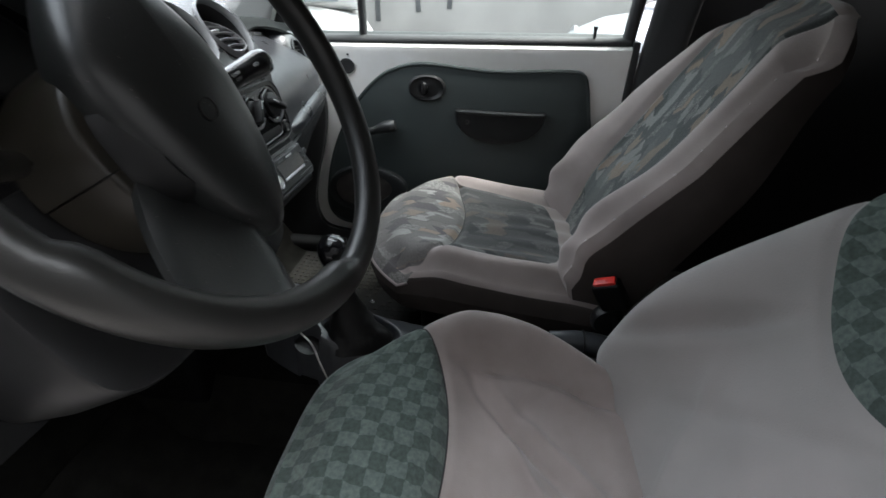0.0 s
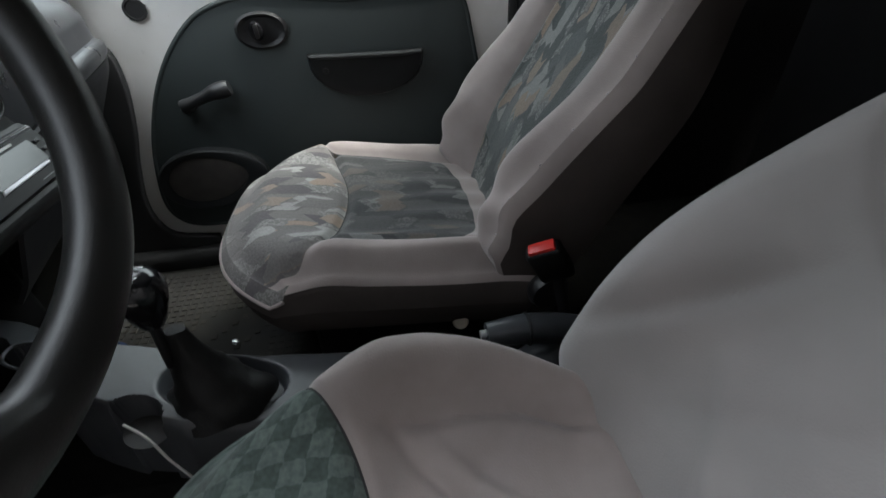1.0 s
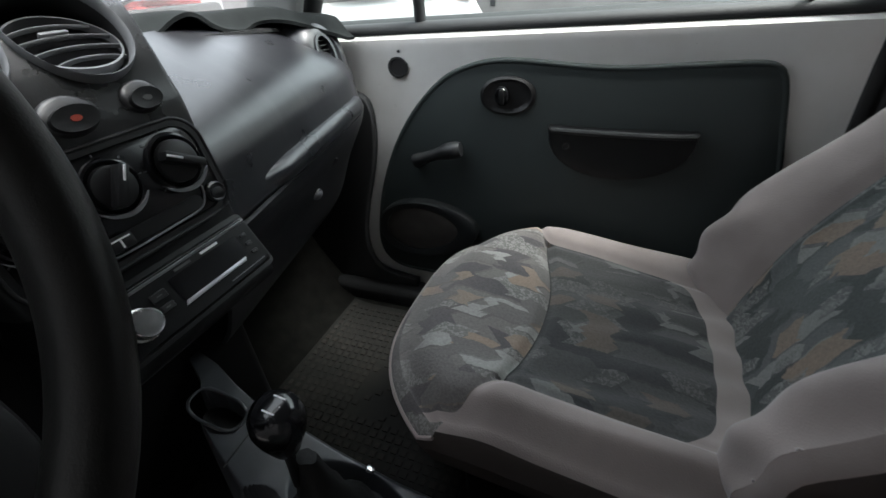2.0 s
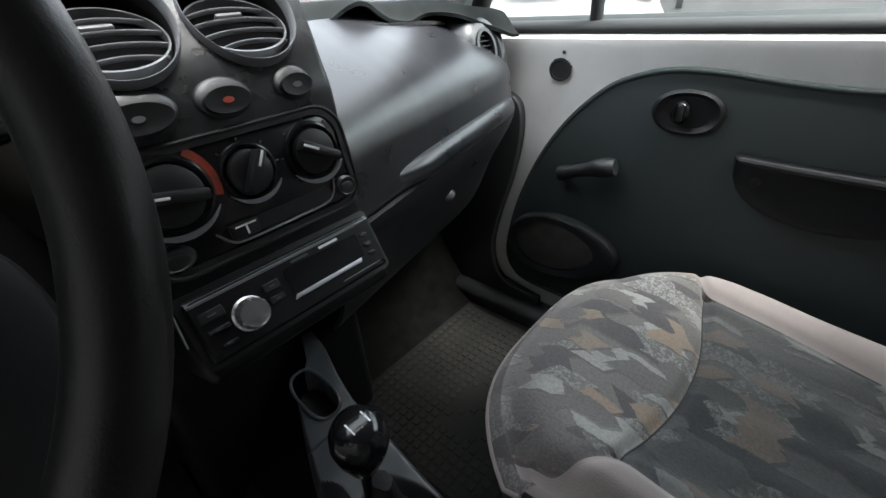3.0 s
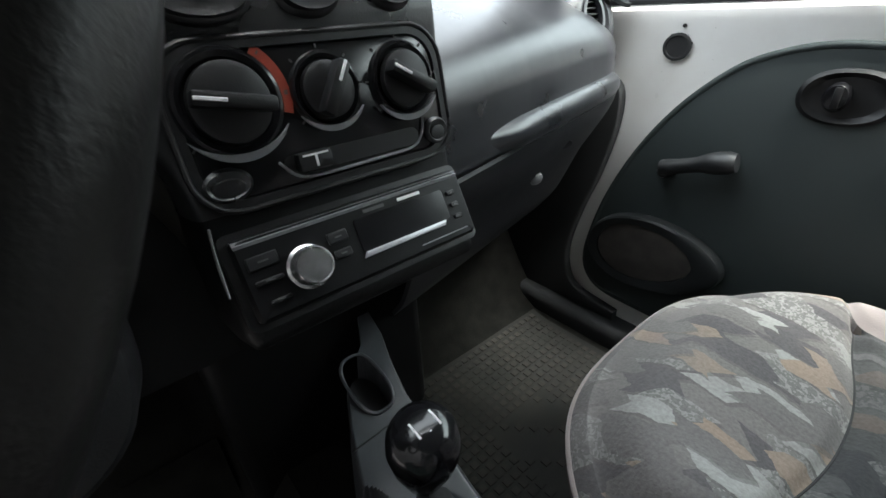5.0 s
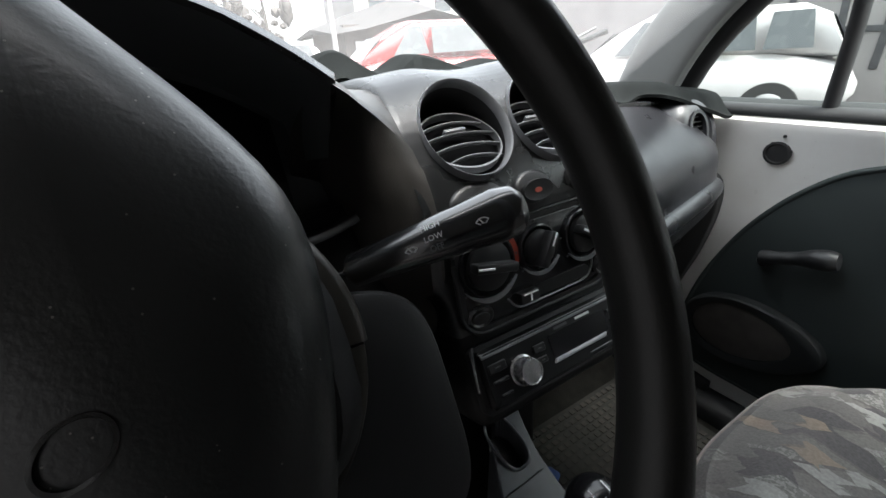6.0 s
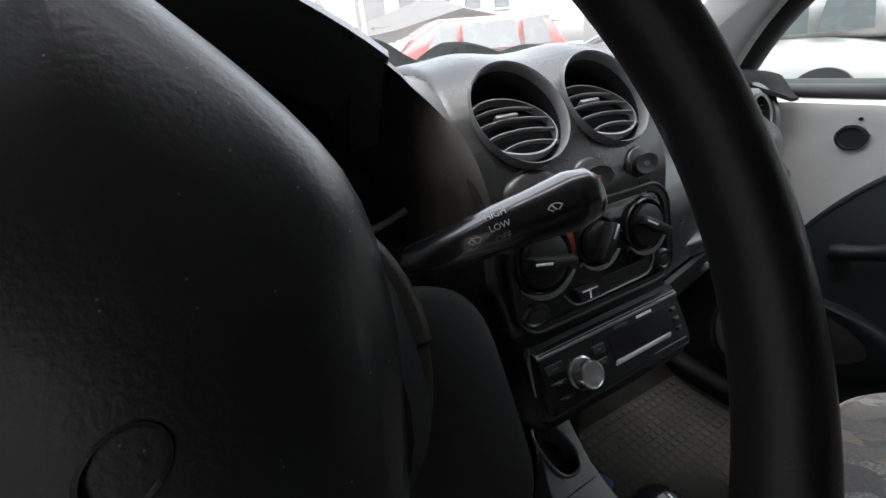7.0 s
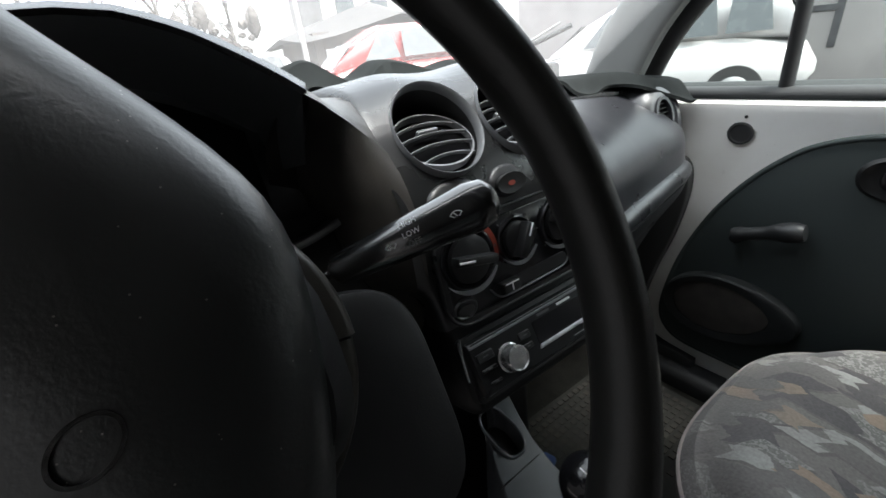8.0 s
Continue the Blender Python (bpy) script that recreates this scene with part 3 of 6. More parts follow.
# speaker cover, egg shaped
egg = []
for i in range(40):
    a = 2 * math.pi * i / 40
    c, s_ = math.cos(a), math.sin(a)
    egg.append((0.609 + 0.137 * c, 0.324 - 0.008 * c + (0.080 + 0.012 * c) * s_))
egg_in = [(0.622 + (a - 0.609) * 0.72, 0.324 + (b - 0.324) * 0.76) for a, b in egg]
spk = part("speaker_cover", put(loft([[(*p, 0.010) for p in egg], [(*p, 0.022) for p in egg], [(*[lerp(q, r, 0.06) for q, r in zip(p, k)], 0.031) for p, k in zip(egg, egg_in)],
      [(*[lerp(q, r, 0.25) for q, r in zip(p, k)], 0.034) for p, k in zip(egg, egg_in)], [(*k, 0.031) for k in egg_in], [(*k, 0.024) for k in egg_in]]), M_SIDE), M_TRIMDARK, door, "dark oval speaker cover")
part("speaker_grille", put(slab(egg_in, 0.022, 0.028, 0.002), M_SIDE), mat("brown_grey_speaker_cloth", (0.045, 0.040, 0.036), 0.9, vary=0.25, scale=30, grain=0.8, grain_scale=900), spk, "brown-grey speaker cloth")

# pull handle pocket, half-moon
moon = [(0.314 - 0.267 * i / 14, 0.599 - 0.006 * i / 14 - 0.003 * math.sin(math.pi * i / 14)) for i in range(15)]
moon += [(0.1805 - 0.1335 * math.cos(math.pi * (i + 1) / 16), 0.592 - 0.094 * math.sin(math.pi * (i + 1) / 16) ** 0.8) for i in range(15)]
pull = part("pull_handle", put(loft([[(*p, 0.009) for p in moon], [(*p, 0.030) for p in moon], [(lerp(a, 0.181, 0.03), lerp(b, 0.562, 0.05), 0.040) for a, b in moon],
       [(lerp(a, 0.181, 0.10), lerp(b, 0.562, 0.16), 0.044) for a, b in moon], [(lerp(a, 0.181, 0.4), lerp(b, 0.562, 0.5), 0.041) for a, b in moon]]), M_SIDE), M_PULL, door, "black half-moon door pull")
part("pull_lip", tube(smooth_path([(DX - 0.041, 0.306, 0.596), (DX - 0.045, 0.22, 0.5935), (DX - 0.045, 0.12, 0.591), (DX - 0.039, 0.055, 0.590)], 6), 0.0055, 8), M_TRIMDARK, pull)
part("screw_recess", put(lathe([(0.006, 0.0425), (0.0085, 0.0455), (0.006, 0.046), (0.005, 0.0435)], 14), M_SIDE @ Matrix.Translation((0.276, 0.566, 0))), M_BLACK, pull, "dark screw recess")

# inner opener
ob_ = [(0.400 + a, 0.654 + b) for a, b in oval(0.113, 0.075, 32, 2.2)]
bez = part("opener_bezel", put(loft([[(*p, 0.009) for p in ob_], [(*p, 0.017) for p in ob_], [(lerp(a, 0.400, 0.12), lerp(b, 0.654, 0.12), 0.021) for a, b in ob_], [(lerp(a, 0.400, 0.3), lerp(b, 0.654, 0.3), 0.014) for a, b in ob_]]), M_SIDE), M_BLACK, door, "black oval opener bezel")
part("opener_lever", put(lathe([(0.019, 0.012), (0.020, 0.022), (0.016, 0.028), (0.006, 0.029)], 20, (0.8, 1.0)), M_SIDE @ Matrix.Translation((0.410, 0.655, 0))), M_GLOSSBLACK, bez, "black opener lever")
part("opener_finger", put(box((-0.004, -0.014, 0.026), (0.005, 0.014, 0.033), 0.002), M_SIDE @ Matrix.Translation((0.408, 0.655, 0))), M_BLACK, bez)

# window crank
crank = part("window_crank", tube(smooth_path([(DX - 0.040, 0.610, 0.514), (DX - 0.043, 0.588, 0.522), (DX - 0.044, 0.555, 0.533), (DX - 0.044, 0.530, 0.541), (DX - 0.043, 0.496, 0.548)], 6),
             lambda t: 0.0150 + 0.0060 * step(0.45, 0.85, t) - 0.002 * step(0.1, 0.3, t) - 0.004 * step(0.92, 1, t), 14), M_HANDLE, door, "black window crank handle")
part("crank_boss", put(lathe([(0.016, 0.010), (0.013, 0.02), (0.0115, 0.042), (0.009, 0.047), (0.003, 0.048)], 18), M_SIDE @ Matrix.Translation((0.607, 0.508, 0))), M_BLACK, crank)

# bare mirror-adjuster hole in the paint, with its screw
hole = part("mirror_hole", put(lathe([(0.0235, 0.0005), (0.0235, 0.003), (0.019, 0.0035), (0.018, 0.0012)], 22, (1, 0.92)), M_SIDE @ Matrix.Translation((0.643, 0.709, 0.0042))), M_SHELL, door, "ragged black hole in the paint")
random.seed(4)
for i in range(7):
    a = 2 * math.pi * i / 7 + random.random()
    part("paint_chip", put(lathe([(0.003, 0.0004), (0.0025, 0.002), (0.001, 0.0025)], 8), M_SIDE @ Matrix.Translation((0.643 + 0.022 * math.cos(a), 0.709 + 0.020 * math.sin(a), 0.0042))), M_BLACK if i % 2 else M_SILVER, hole)
part("screw", put(lathe([(0.0032, 0.0004), (0.003, 0.003), (0.001, 0.0035)], 10), M_SIDE @ Matrix.Translation((0.637, 0.741, 0.0042))), M_BLACK, hole)
part("lock_pin", tube([(DX + 0.012, -0.062, 0.78), (DX + 0.012, -0.062, 0.808), (DX + 0.012, -0.062, 0.820)], lambda t: 0.0045 + 0.002 * step(0.5, 0.8, t), 10), M_BLACK, door, "black door lock pin")
part("door_edge", box((DX - 0.006, -0.185, 0.13), (DX + 0.05, -0.166, 0.785), 0.004), M_SEAL, door, "dark rubber weather strip")

# dark pillar foot that overlaps the front edge of the door opening
foot = [(0.775, 0.668), (0.728, 0.640), (0.722, 0.57), (0.745, 0.465), (0.776, 0.375), (0.801, 0.275), (0.796, 0.205), (0.762, 0.165), (0.66, 0.147), (0.66, 0.09), (1.10, 0.09), (1.10, 0.668)]
curve_ = [(p.x, p.y) for p in smooth_path([(a, b, 0) for a, b in foot[:9]], 5)]
solo("pillar_foot", put(slab(curve_ + foot[9:], 0.0025, 0.022, 0.004), M_SIDE), M_SEAL, (DX, 0.9, 0.1), "black lined foot of the windscreen pillar", "pillar", kind="structure")

# ---- seats ----


def pad(o, up, fwd, W, L, T, ub, top, front_round=0.30, n_in=110, n_out=20, nv=130, taper=0.15, heel=0.05, seams=(), wrap=0.80, waist=0.50, near=None):
    """A seat pad: o middle of its rear edge, fwd its length, up its thickness.
    ub(v, side): share of the half width that the insert takes; top(u, v): relief;
    near: half width of the tunnel side where that runs straight.
    Returns the bolster, the insert and the outline of the rim."""
    up, fwd = Vector(up).normalized(), Vector(fwd).normalized()
    side = Vector((1, 0, 0))
    o = Vector(o)

    def at(u, v, h=0.0, grow=0.0):
        w_ = near if near and u < 0 else W * (1 - taper * step(waist, 1.0, v) - heel * step(0.55, 0.0, v))
        y = v * (L - front_round * L * abs(u) ** 3.6 * step(0.3, 1.0, v))
        return o + side * (u * (w_ + grow)) + fwd * (y + grow * (2 * v - 1)) + up * h

    def surf(u, v):
        return at(u, v, top(u, v))

    panels = []
    cuts = [lambda u: 0.0, *seams, lambda u: 1.0]
    for lo, hi in zip(cuts, cuts[1:]):
        def uv_at(a, t, lo=lo, hi=hi):
            v = lerp(lo(2 * a - 1), hi(2 * a - 1), t)
            return (2 * a - 1) * ub(v, 2 * a - 1), v
        ins = sheet(lambda a, t: surf(*uv_at(a, t)), n_in, nv // 2, uv=True)
        lay = ins.loops.layers.uv["UVMap"]
        for f in ins.faces:
            for lp in f.loops:
                u, v = uv_at(*lp[lay].uv)
                lp[lay].uv = (u * W, v * L)
        panels.append(ins)
    parts = []
    for s in (-1, 1):
        parts.append(sheet(lambda a, v: surf(s * lerp(ub(v, s), 1, a), v), n_out, nv))
    rim = [(u, 1.0) for u in np.linspace(-1, 1, 41)] + [(1.0, v) for v in np.linspace(1, 0, 41)[1:]] + [(u, 0.0) for u in np.linspace(1, -1, 25)[1:]] + [(-1.0, v) for v in np.linspace(0, 1, 41)[1:-1]]
    k0 = next((i for i, (u, v) in enumerate(rim) if i > 100 and u == -1.0 and v > wrap), None)
    k1 = next(i for i, (u, v) in enumerate(rim) if u == 1.0 and v < wrap)
    r0 = [surf(u, v) for u, v in rim]
    edge = [at(u, v, top(u, v) - 0.012, 0.009) for u, v in rim]
    mid = [at(u, v, top(u, v) - (0.026 if k0 is None else 0.024), 0.012) for u, v in rim]
    low = [at(u, v, lerp(top(u, v), 0, 0.75) - T * 0.55, 0.010) for u, v in rim]
    bot = [at(u, v, -T, -0.006) for u, v in rim]
    hull = [r0, edge, mid]
    if k0 is None:
        parts.append(loft(hull, cap=False))
    else:
        lip = loft([r[k0:] + r[:k1 + 1] for r in hull], cap=False, closed=False)
        lay = lip.loops.layers.uv.new("UVMap")
        for f in lip.faces:
            for lp in f.loops:
                p = lp.vert.co - o
                lp[lay].uv = (p.x, p.dot(fwd) - p.dot(up) + top(0.9, 0.9))
        panels[-1] = join(panels[-1], lip)
    if k0 is None:
        bol = join(*parts)
        bmesh.ops.remove_doubles(bol, verts=bol.verts, dist=1e-5)
    else:
        # the velour turns over the edge along both sides
        for i, (lo, hi) in enumerate(((k0 - 40, k0 + 1), (k1, k1 + 40))):
            lo = max(lo, 104) if i == 0 else lo
            parts[i] = join(parts[i], loft([r0[lo:hi], [p.lerp(q, 0.5) + up * 0.002 for p, q in zip(r0[lo:hi], edge[lo:hi])], edge[lo:hi]], cap=False, closed=False))
            bmesh.ops.remove_doubles(parts[i], verts=parts[i].verts, dist=1e-5)
        bol = parts
    return bol, panels, loft(([] if k0 is None else [[at(u, v, top(u, v) - d, g) for u, v in rim] for d, g in ((0.002, -0.002), (0.012, 0.007), (0.024, 0.010))]) + [mid if k0 is None else low, low, bot, [o.lerp(p, 0.02) - up * T for p in bot]], cap=False), mid if k0 is None else mid[k0:] + mid[:k1 + 1], surf


def bump(x, c, w_):
    return math.exp(-((x - c) / w_) ** 2)


def front_seat(cx, y0, z0, driver):
    """One bucket seat: cushion and reclined backrest in worn slip covers."""
    if driver:
        st = thing("bucket_seat", (cx, y0 + 0.2, 0.07), "pale beige velour driver's seat with worn green checked cloth panels", "seat", "front seats")
    else:
        st = thing("bucket_seat", (cx, y0 + 0.2, 0.07), "beige velour passenger seat with a faded camouflage print cover", "seat", "front seats")
    tilt = radians(7.0)
    fwd, up = (0, math.cos(tilt), math.sin(tilt)), (0, -math.sin(tilt), math.cos(tilt))
    W, L = (0.262 if driver else 0.266), (0.500 if driver else 0.530)

    def ub(v, side=1):
        if driver:
            return 0.985
        share = 0.62 + 0.10 * v * step(0.95, 0.7, v) + 0.34 * step(0.655, 0.86, v)
        return share if side > 0 else 0.745 + 0.215 * step(0.64, 0.90, v)

    def seam_v(u):
        return 0.609 + 0.12 * u * u + (0.34 if u > 0 else 0.20) * u ** 4 if driver else 0.595 + 0.085 * abs(u) ** 2.2

    def top(u, v):
        a = abs(u)
        h = (0.058 if driver else 0.030) * bump(a, 0.82, 0.22 if driver else 0.20) * step(1.0, 0.62, v) * (step(-0.08, 0.42, v) if driver else step(-0.1, 0.15, v))
        h += 0.012 * bump(v, 0.80, 0.16) - max(0.030 * step(0.86, 1.0, v) ** 1.5, 0.022 * step(0.86, 1.0, a))
        h += 0.012 * (1 - a * a) * step(0, 0.3, v)
        if driver:
            h -= 0.006 * bump(v, seam_v(u / ub(v, u)), 0.016)
            k = a + 0.3 * max(0, v - 0.3)
            h -= (0.034 * step(0.88, 0.64, k) + 0.024 * bump(k, 0.71, 0.05)) * step(0.70, 0.52, v) * step(0.02, 0.2, v)
            h -= 0.026 * step(0.16, 0.03, v)
            # pulled cloth: two slack folds running in from the tunnel side
            h += 0.004 * bump(v + 0.35 * u, 0.47, 0.035) * step(-0.1, 0.4, u) * step(0.7, 0.55, a) - 0.004 * bump(v + 0.35 * u, 0.55, 0.025) * step(0, 0.4, u) * step(0.7, 0.55, a)
            h += 0.010 * bump(v - 0.55 * u, 0.20, 0.035) * bump(u, 0.2, 0.35) - 0.013 * bump(v - 0.5 * u, 0.29, 0.024) * bump(u, 0.25, 0.3) + 0.012 * bump(v - 0.3 * u, 0.38, 0.024) * bump(u, 0.1, 0.25)
        else:
            if a < ub(v, u):
                h -= 0.011 * bump(v, seam_v(u / ub(v, u)), 0.020)
            h -= 0.008 * bump(a, ub(v, u), 0.035) * step(0.9, 0.7, v)
            h += 0.0025 * math.sin(23 * u + 9 * v) * step(0.7, 0.3, v)
        return h

    bol, (heel_, ins, front), side_, mid, surf = pad((cx, y0 - 0.06, z0), up, fwd, W, L, 0.125, ub, top, 0.30 if driver else 0.20, taper=0.15 if driver else 0.115, heel=0.26 if driver else 0.05, wrap=0.70 if driver else 0.925, near=None if driver else 0.236, seams=(lambda u: 0.135 + (0.05 * u * u if driver else 0.03 * u * u + 0.07 * abs(u) ** 7), seam_v))

    cush = part("cushion", bol[0], M_VELOUR, st, "beige velour cushion bolsters")
    part("cushion_bolster", bol[1], M_VELOUR, cush)
    part("cushion_front_panel", front, M_CHECK if driver else M_CAMO1, cush, "green checked cloth" if driver else "light faded camouflage cloth")
    part("cushion_heel", heel_, M_VELOUR, cush)
    line_ = [(u * ub(seam_v(u), u), seam_v(u)) for u in np.linspace(-0.98, 0.98, 60)]
    part("cushion_seam", tube([surf(*p) + Vector((0, 0, -0.0006)) for p in line_], 0.0016, 6), M_SEAM, cush, "dark sewn seam")
    part("cushion_rear_panel", ins, M_VELOUR if driver else M_CAMO2, cush, "slack wrinkled beige velour" if driver else "dark faded camouflage cloth")
    part("cushion_side", side_, M_SEATSIDE, st, "brown-grey side cloth, darkened for shade")
    if not driver:
        part("piping", tube(mid, 0.0035, 8), M_VELOUR, cush)
    # backrest
    rec = radians(33 if driver else 27.5)
    bf, bu = (0, -math.sin(rec), math.cos(rec)), (0, math.cos(rec), math.sin(rec))
    BW, BL = (0.268 if driver else 0.240), 0.66

    def bub(v, side=1):
        if driver:
            return 0.985
        return lerp(0.52, 0.66, v)

    def btop(u, v):
        a = abs(u)
        h = (0.080 if driver else 0.098) * bump(a if driver else min(a, 0.84), 0.80 if driver else 0.84, 0.24) * (0.45 + 0.55 * bump(v, 0.20, 0.24)) * step(1.05, 0.55, v) * step(-0.10, 0.06, v)
        h += 0.02 * bump(v, 0.28, 0.22) * (1 - a * a)
        h -= max((0.03 if driver else 0.014) * step(0.85, 1.0, a), 0.04 * step(0.88, 1, v))
        if not driver:
            h -= 0.010 * bump(a, bub(v), 0.03)
            h += 0.006 * math.sin(38 * v + 14 * u + 3 * math.sin(9 * v)) * step(0.62, 0.8, a) * bump(v, 0.22, 0.2)
        else:
            h -= 0.005 * bump(v, 0.400 + 0.33 * u * u, 0.012)
            # the bolster's inner crease and slack cloth beside it
            h -= 0.020 * bump(a, 0.92 - 1.1 * v, 0.055) * step(0.10, 0.2, v) * step(0.46, 0.30, v)
            h -= 0.012 * step(1.00 - 1.1 * v, 0.74 - 1.1 * v, a) * step(0.08, 0.18, v) * step(0.50, 0.30, v)
            h += 0.006 * bump(v - 0.5 * u, 0.02, 0.03) * step(0.55, 0.3, a) - 0.005 * bump(v + 0.4 * u, 0.30, 0.03) * step(0.6, 0.3, a)
            h += 0.004 * bump(v - 0.30 * u, 0.20, 0.05) * step(0.5, 0.1, a)
        return h

    o = Vector((cx, y0 - (0.016 if driver else 0.022), z0 - 0.02))
    bol, panels, side_, mid, _ = pad(o, bu, bf, BW, BL, 0.10, bub, btop, 0.14, taper=0.46 if driver else 0.24, waist=0.28 if driver else 0.50, wrap=1.0, seams=(lambda u: 0.400 + 0.33 * u * u,) if driver else ())
    rest = part("backrest", bol, M_VELOURLT if driver else M_VELOUR, st, "pale velour backrest bolsters" if driver else "beige velour backrest bolsters")
    if driver:
        ins, upper = panels
        part("backrest_panel", upper, M_CHECK, rest, "green checked cloth")
        part("backrest_lower", ins, M_VELOURLT, rest)
    else:
        part("backrest_panel", panels[0], M_CAMO3, rest, "green-grey camouflage cloth")
    part("backrest_side", side_, M_SEATSIDE, st, "brown-grey side cloth, darkened for shade")
    if driver:
        part("backrest_piping", tube(mid, 0.003, 8, True), M_VELOUR, rest)
    # frame, rails and hinge
    for s in (-1, 1):
        part("rail", box((cx + s * 0.19 - 0.018, y0 - 0.10, 0.072), (cx + s * 0.19 + 0.018, y0 + 0.36, 0.105), 0.004), M_BLACK, st, "black steel seat rail")
        part("hinge_cover", put(lathe([(0.034, -0.012), (0.036, 0.0), (0.03, 0.012), (0.01, 0.014)], 20), frame_m((cx + s * 0.262, y0 - 0.075, z0 - 0.035), (s, 0, 0), (0, 1, 0))), M_BLACK, st, "black backrest hinge cover")
    part("base", box((cx - 0.215, y0 - 0.07, 0.10), (cx + 0.215, y0 + 0.34, z0 - 0.06), 0.03, 3), M_BLACK, st, "black seat pan")
    return st


front_seat(0.342, 0.0, 0.348, False)
front_seat(-0.335, -0.025, 0.372, True)

# ---- dashboard ----
dash = thing("dashboard", (0, 0.85, 0.45), "charcoal moulded plastic dashboard with round vents", "dashboard")


def face(points, x0, x1, nx, nz, warp):
    """A dash skin: a side profile of y, z swept along x."""
    prof_ = smooth_path([(0, y, z) for y, z in points], 6)
    return sheet(lambda u, v: warp(lerp(x0, x1, u), *along_path(prof_, v)), nx, nz)


def along_path(p, v):
    k = v * (len(p) - 1)
    i = min(int(k), len(p) - 2)
    q = p[i].lerp(p[i + 1], k - i)
    return q.y, q.z


def passenger_warp(x, y, z):
    """The face comes towards the seats where it meets the centre stack, and turns away at its outer end."""
    t = max(0.0, (x - 0.50) / 0.16)
    low = step(0.80, 0.62, z)
    near = min(0.0, x - 0.57)
    return (x, y + 0.185 * near * lerp(0.86, 0.96, low) + 0.075 * t ** 2.2, z + (0.030 + 0.042 * (x - 0.24)) * low - 0.012 * step(0.25, 0.65, x) * (1 - low) - 0.01 * t * t)


# upper face above the ledge, with the long recessed shelf line
part("passenger_face", thicken(face([(0.692, 0.596), (0.6785, 0.607), (0.677, 0.622), (0.679, 0.641), (0.6805, 0.668), (0.683, 0.695), (0.694, 0.728), (0.721, 0.760), (0.765, 0.790), (0.82, 0.815), (0.87, 0.835)], 0.112, 0.652, 60, 44, passenger_warp), 0.006), M_DASH2, dash, "grey-black satin dash face, scuffed")


def ledge(u, v):
    """The grab ledge swells out of the face and dies away at both ends."""
    x = lerp(0.172, 0.580, u)
    k = step(0.172, 0.270, x) * step(0.580, 0.545, x)
    y, z = along_path(LEDGE, v)
    return passenger_warp(x, lerp(0.684, y, k), lerp(lerp(0.627, z, 0.4), z, k))


LEDGE = smooth_path([(0, y, z) for y, z in ((0.681, 0.638), (0.673, 0.636), (0.6675, 0.631), (0.6655, 0.624), (0.6675, 0.615), (0.680, 0.600))], 6)
part("passenger_ledge", thicken(sheet(ledge, 60, 24), 0.003), M_DASH2, dash, "rounded grab ledge")
part("glovebox_lid", thicken(face([(0.6755, 0.606), (0.683, 0.583), (0.706, 0.545), (0.729, 0.508), (0.750, 0.465), (0.772, 0.420), (0.80, 0.385)], 0.112, 0.652, 40, 30, passenger_warp), 0.006), M_LID, dash, "dark lower glovebox lid")
part("glovebox_button", put(lathe([(0.011, 0), (0.011, 0.006), (0.008, 0.009), (0.002, 0.010)], 18), frame_m((0.375, 0.686, 0.549), (-0.15, -0.85, -0.5))), M_RING, dash, "grey glovebox button")
part("glovebox_grip", put(slab(oval(0.040, 0.018, 24), -0.002, 0.003, 0.002), frame_m((0.412, 0.667, 0.596), (-0.15, -0.85, -0.45))), M_BLACK, dash)
part("dash_underside", thicken(sheet(lambda u, v: (lerp(-0.64, 0.50, u), lerp(0.775, 1.10, v), 0.445 + 0.04 * v), 12, 6), 0.006), M_BLACK, dash)
part("dash_top", thicken(sheet(lambda u, v: (lerp(-0.655, 0.655, u), lerp(0.80, 1.15 - 0.13 * (2 * u - 1) ** 2, v), lerp(0.822, 0.845, v) - 0.028 * (2 * u - 1) ** 4 + 0.035 * bump(lerp(-0.655, 0.655, u), -0.33, 0.2) * (1 - v)), 40, 14), 0.006), M_DASH, dash, "charcoal dash top")

# side vent on the rounded end
VS = frame_m((0.562, 0.738, 0.760), (-0.17, -0.93, 0.30), (1, -0.15, 0)) @ Matrix.Diagonal((0.74, 0.74, 0.9, 1))
pod = [[(*p, z) for p in oval(a, b, 36, 2.3)] for a, b, z in ((0.21, 0.28, -0.15), (0.205, 0.26, -0.08), (0.185, 0.225, -0.040), (0.150, 0.175, -0.012), (0.112, 0.132, 0.002), (0.082, 0.102, 0.003), (0.066, 0.092, -0.006))]
part("side_vent_pod", put(loft(pod, cap=False), VS @ pose(0.008, -0.008, 0)), M_DASH2, dash, "rounded dash end round the side vent")
sv = part("side_vent", put(ring_plate(oval(0.062, 0.094, 32), oval(0.048, 0.078, 32), -0.012, 0.008), VS), M_DASH2, dash, "dark grey ring of a side vent")
for i in range(6):
    h = -0.030 + 0.012 * i
    wv = 0.046 * math.sqrt(max(0.05, 1 - (h / 0.040) ** 2))
    part("vent_slat", put(box((-wv / 2, h - 0.0012, -0.012), (wv / 2, h + 0.0012, 0.0), 0.0005, 1), VS), M_BLACK, sv)
part("vent_back", put(slab(oval(0.056, 0.086, 24), -0.016, -0.013), VS), M_BLACK, sv)

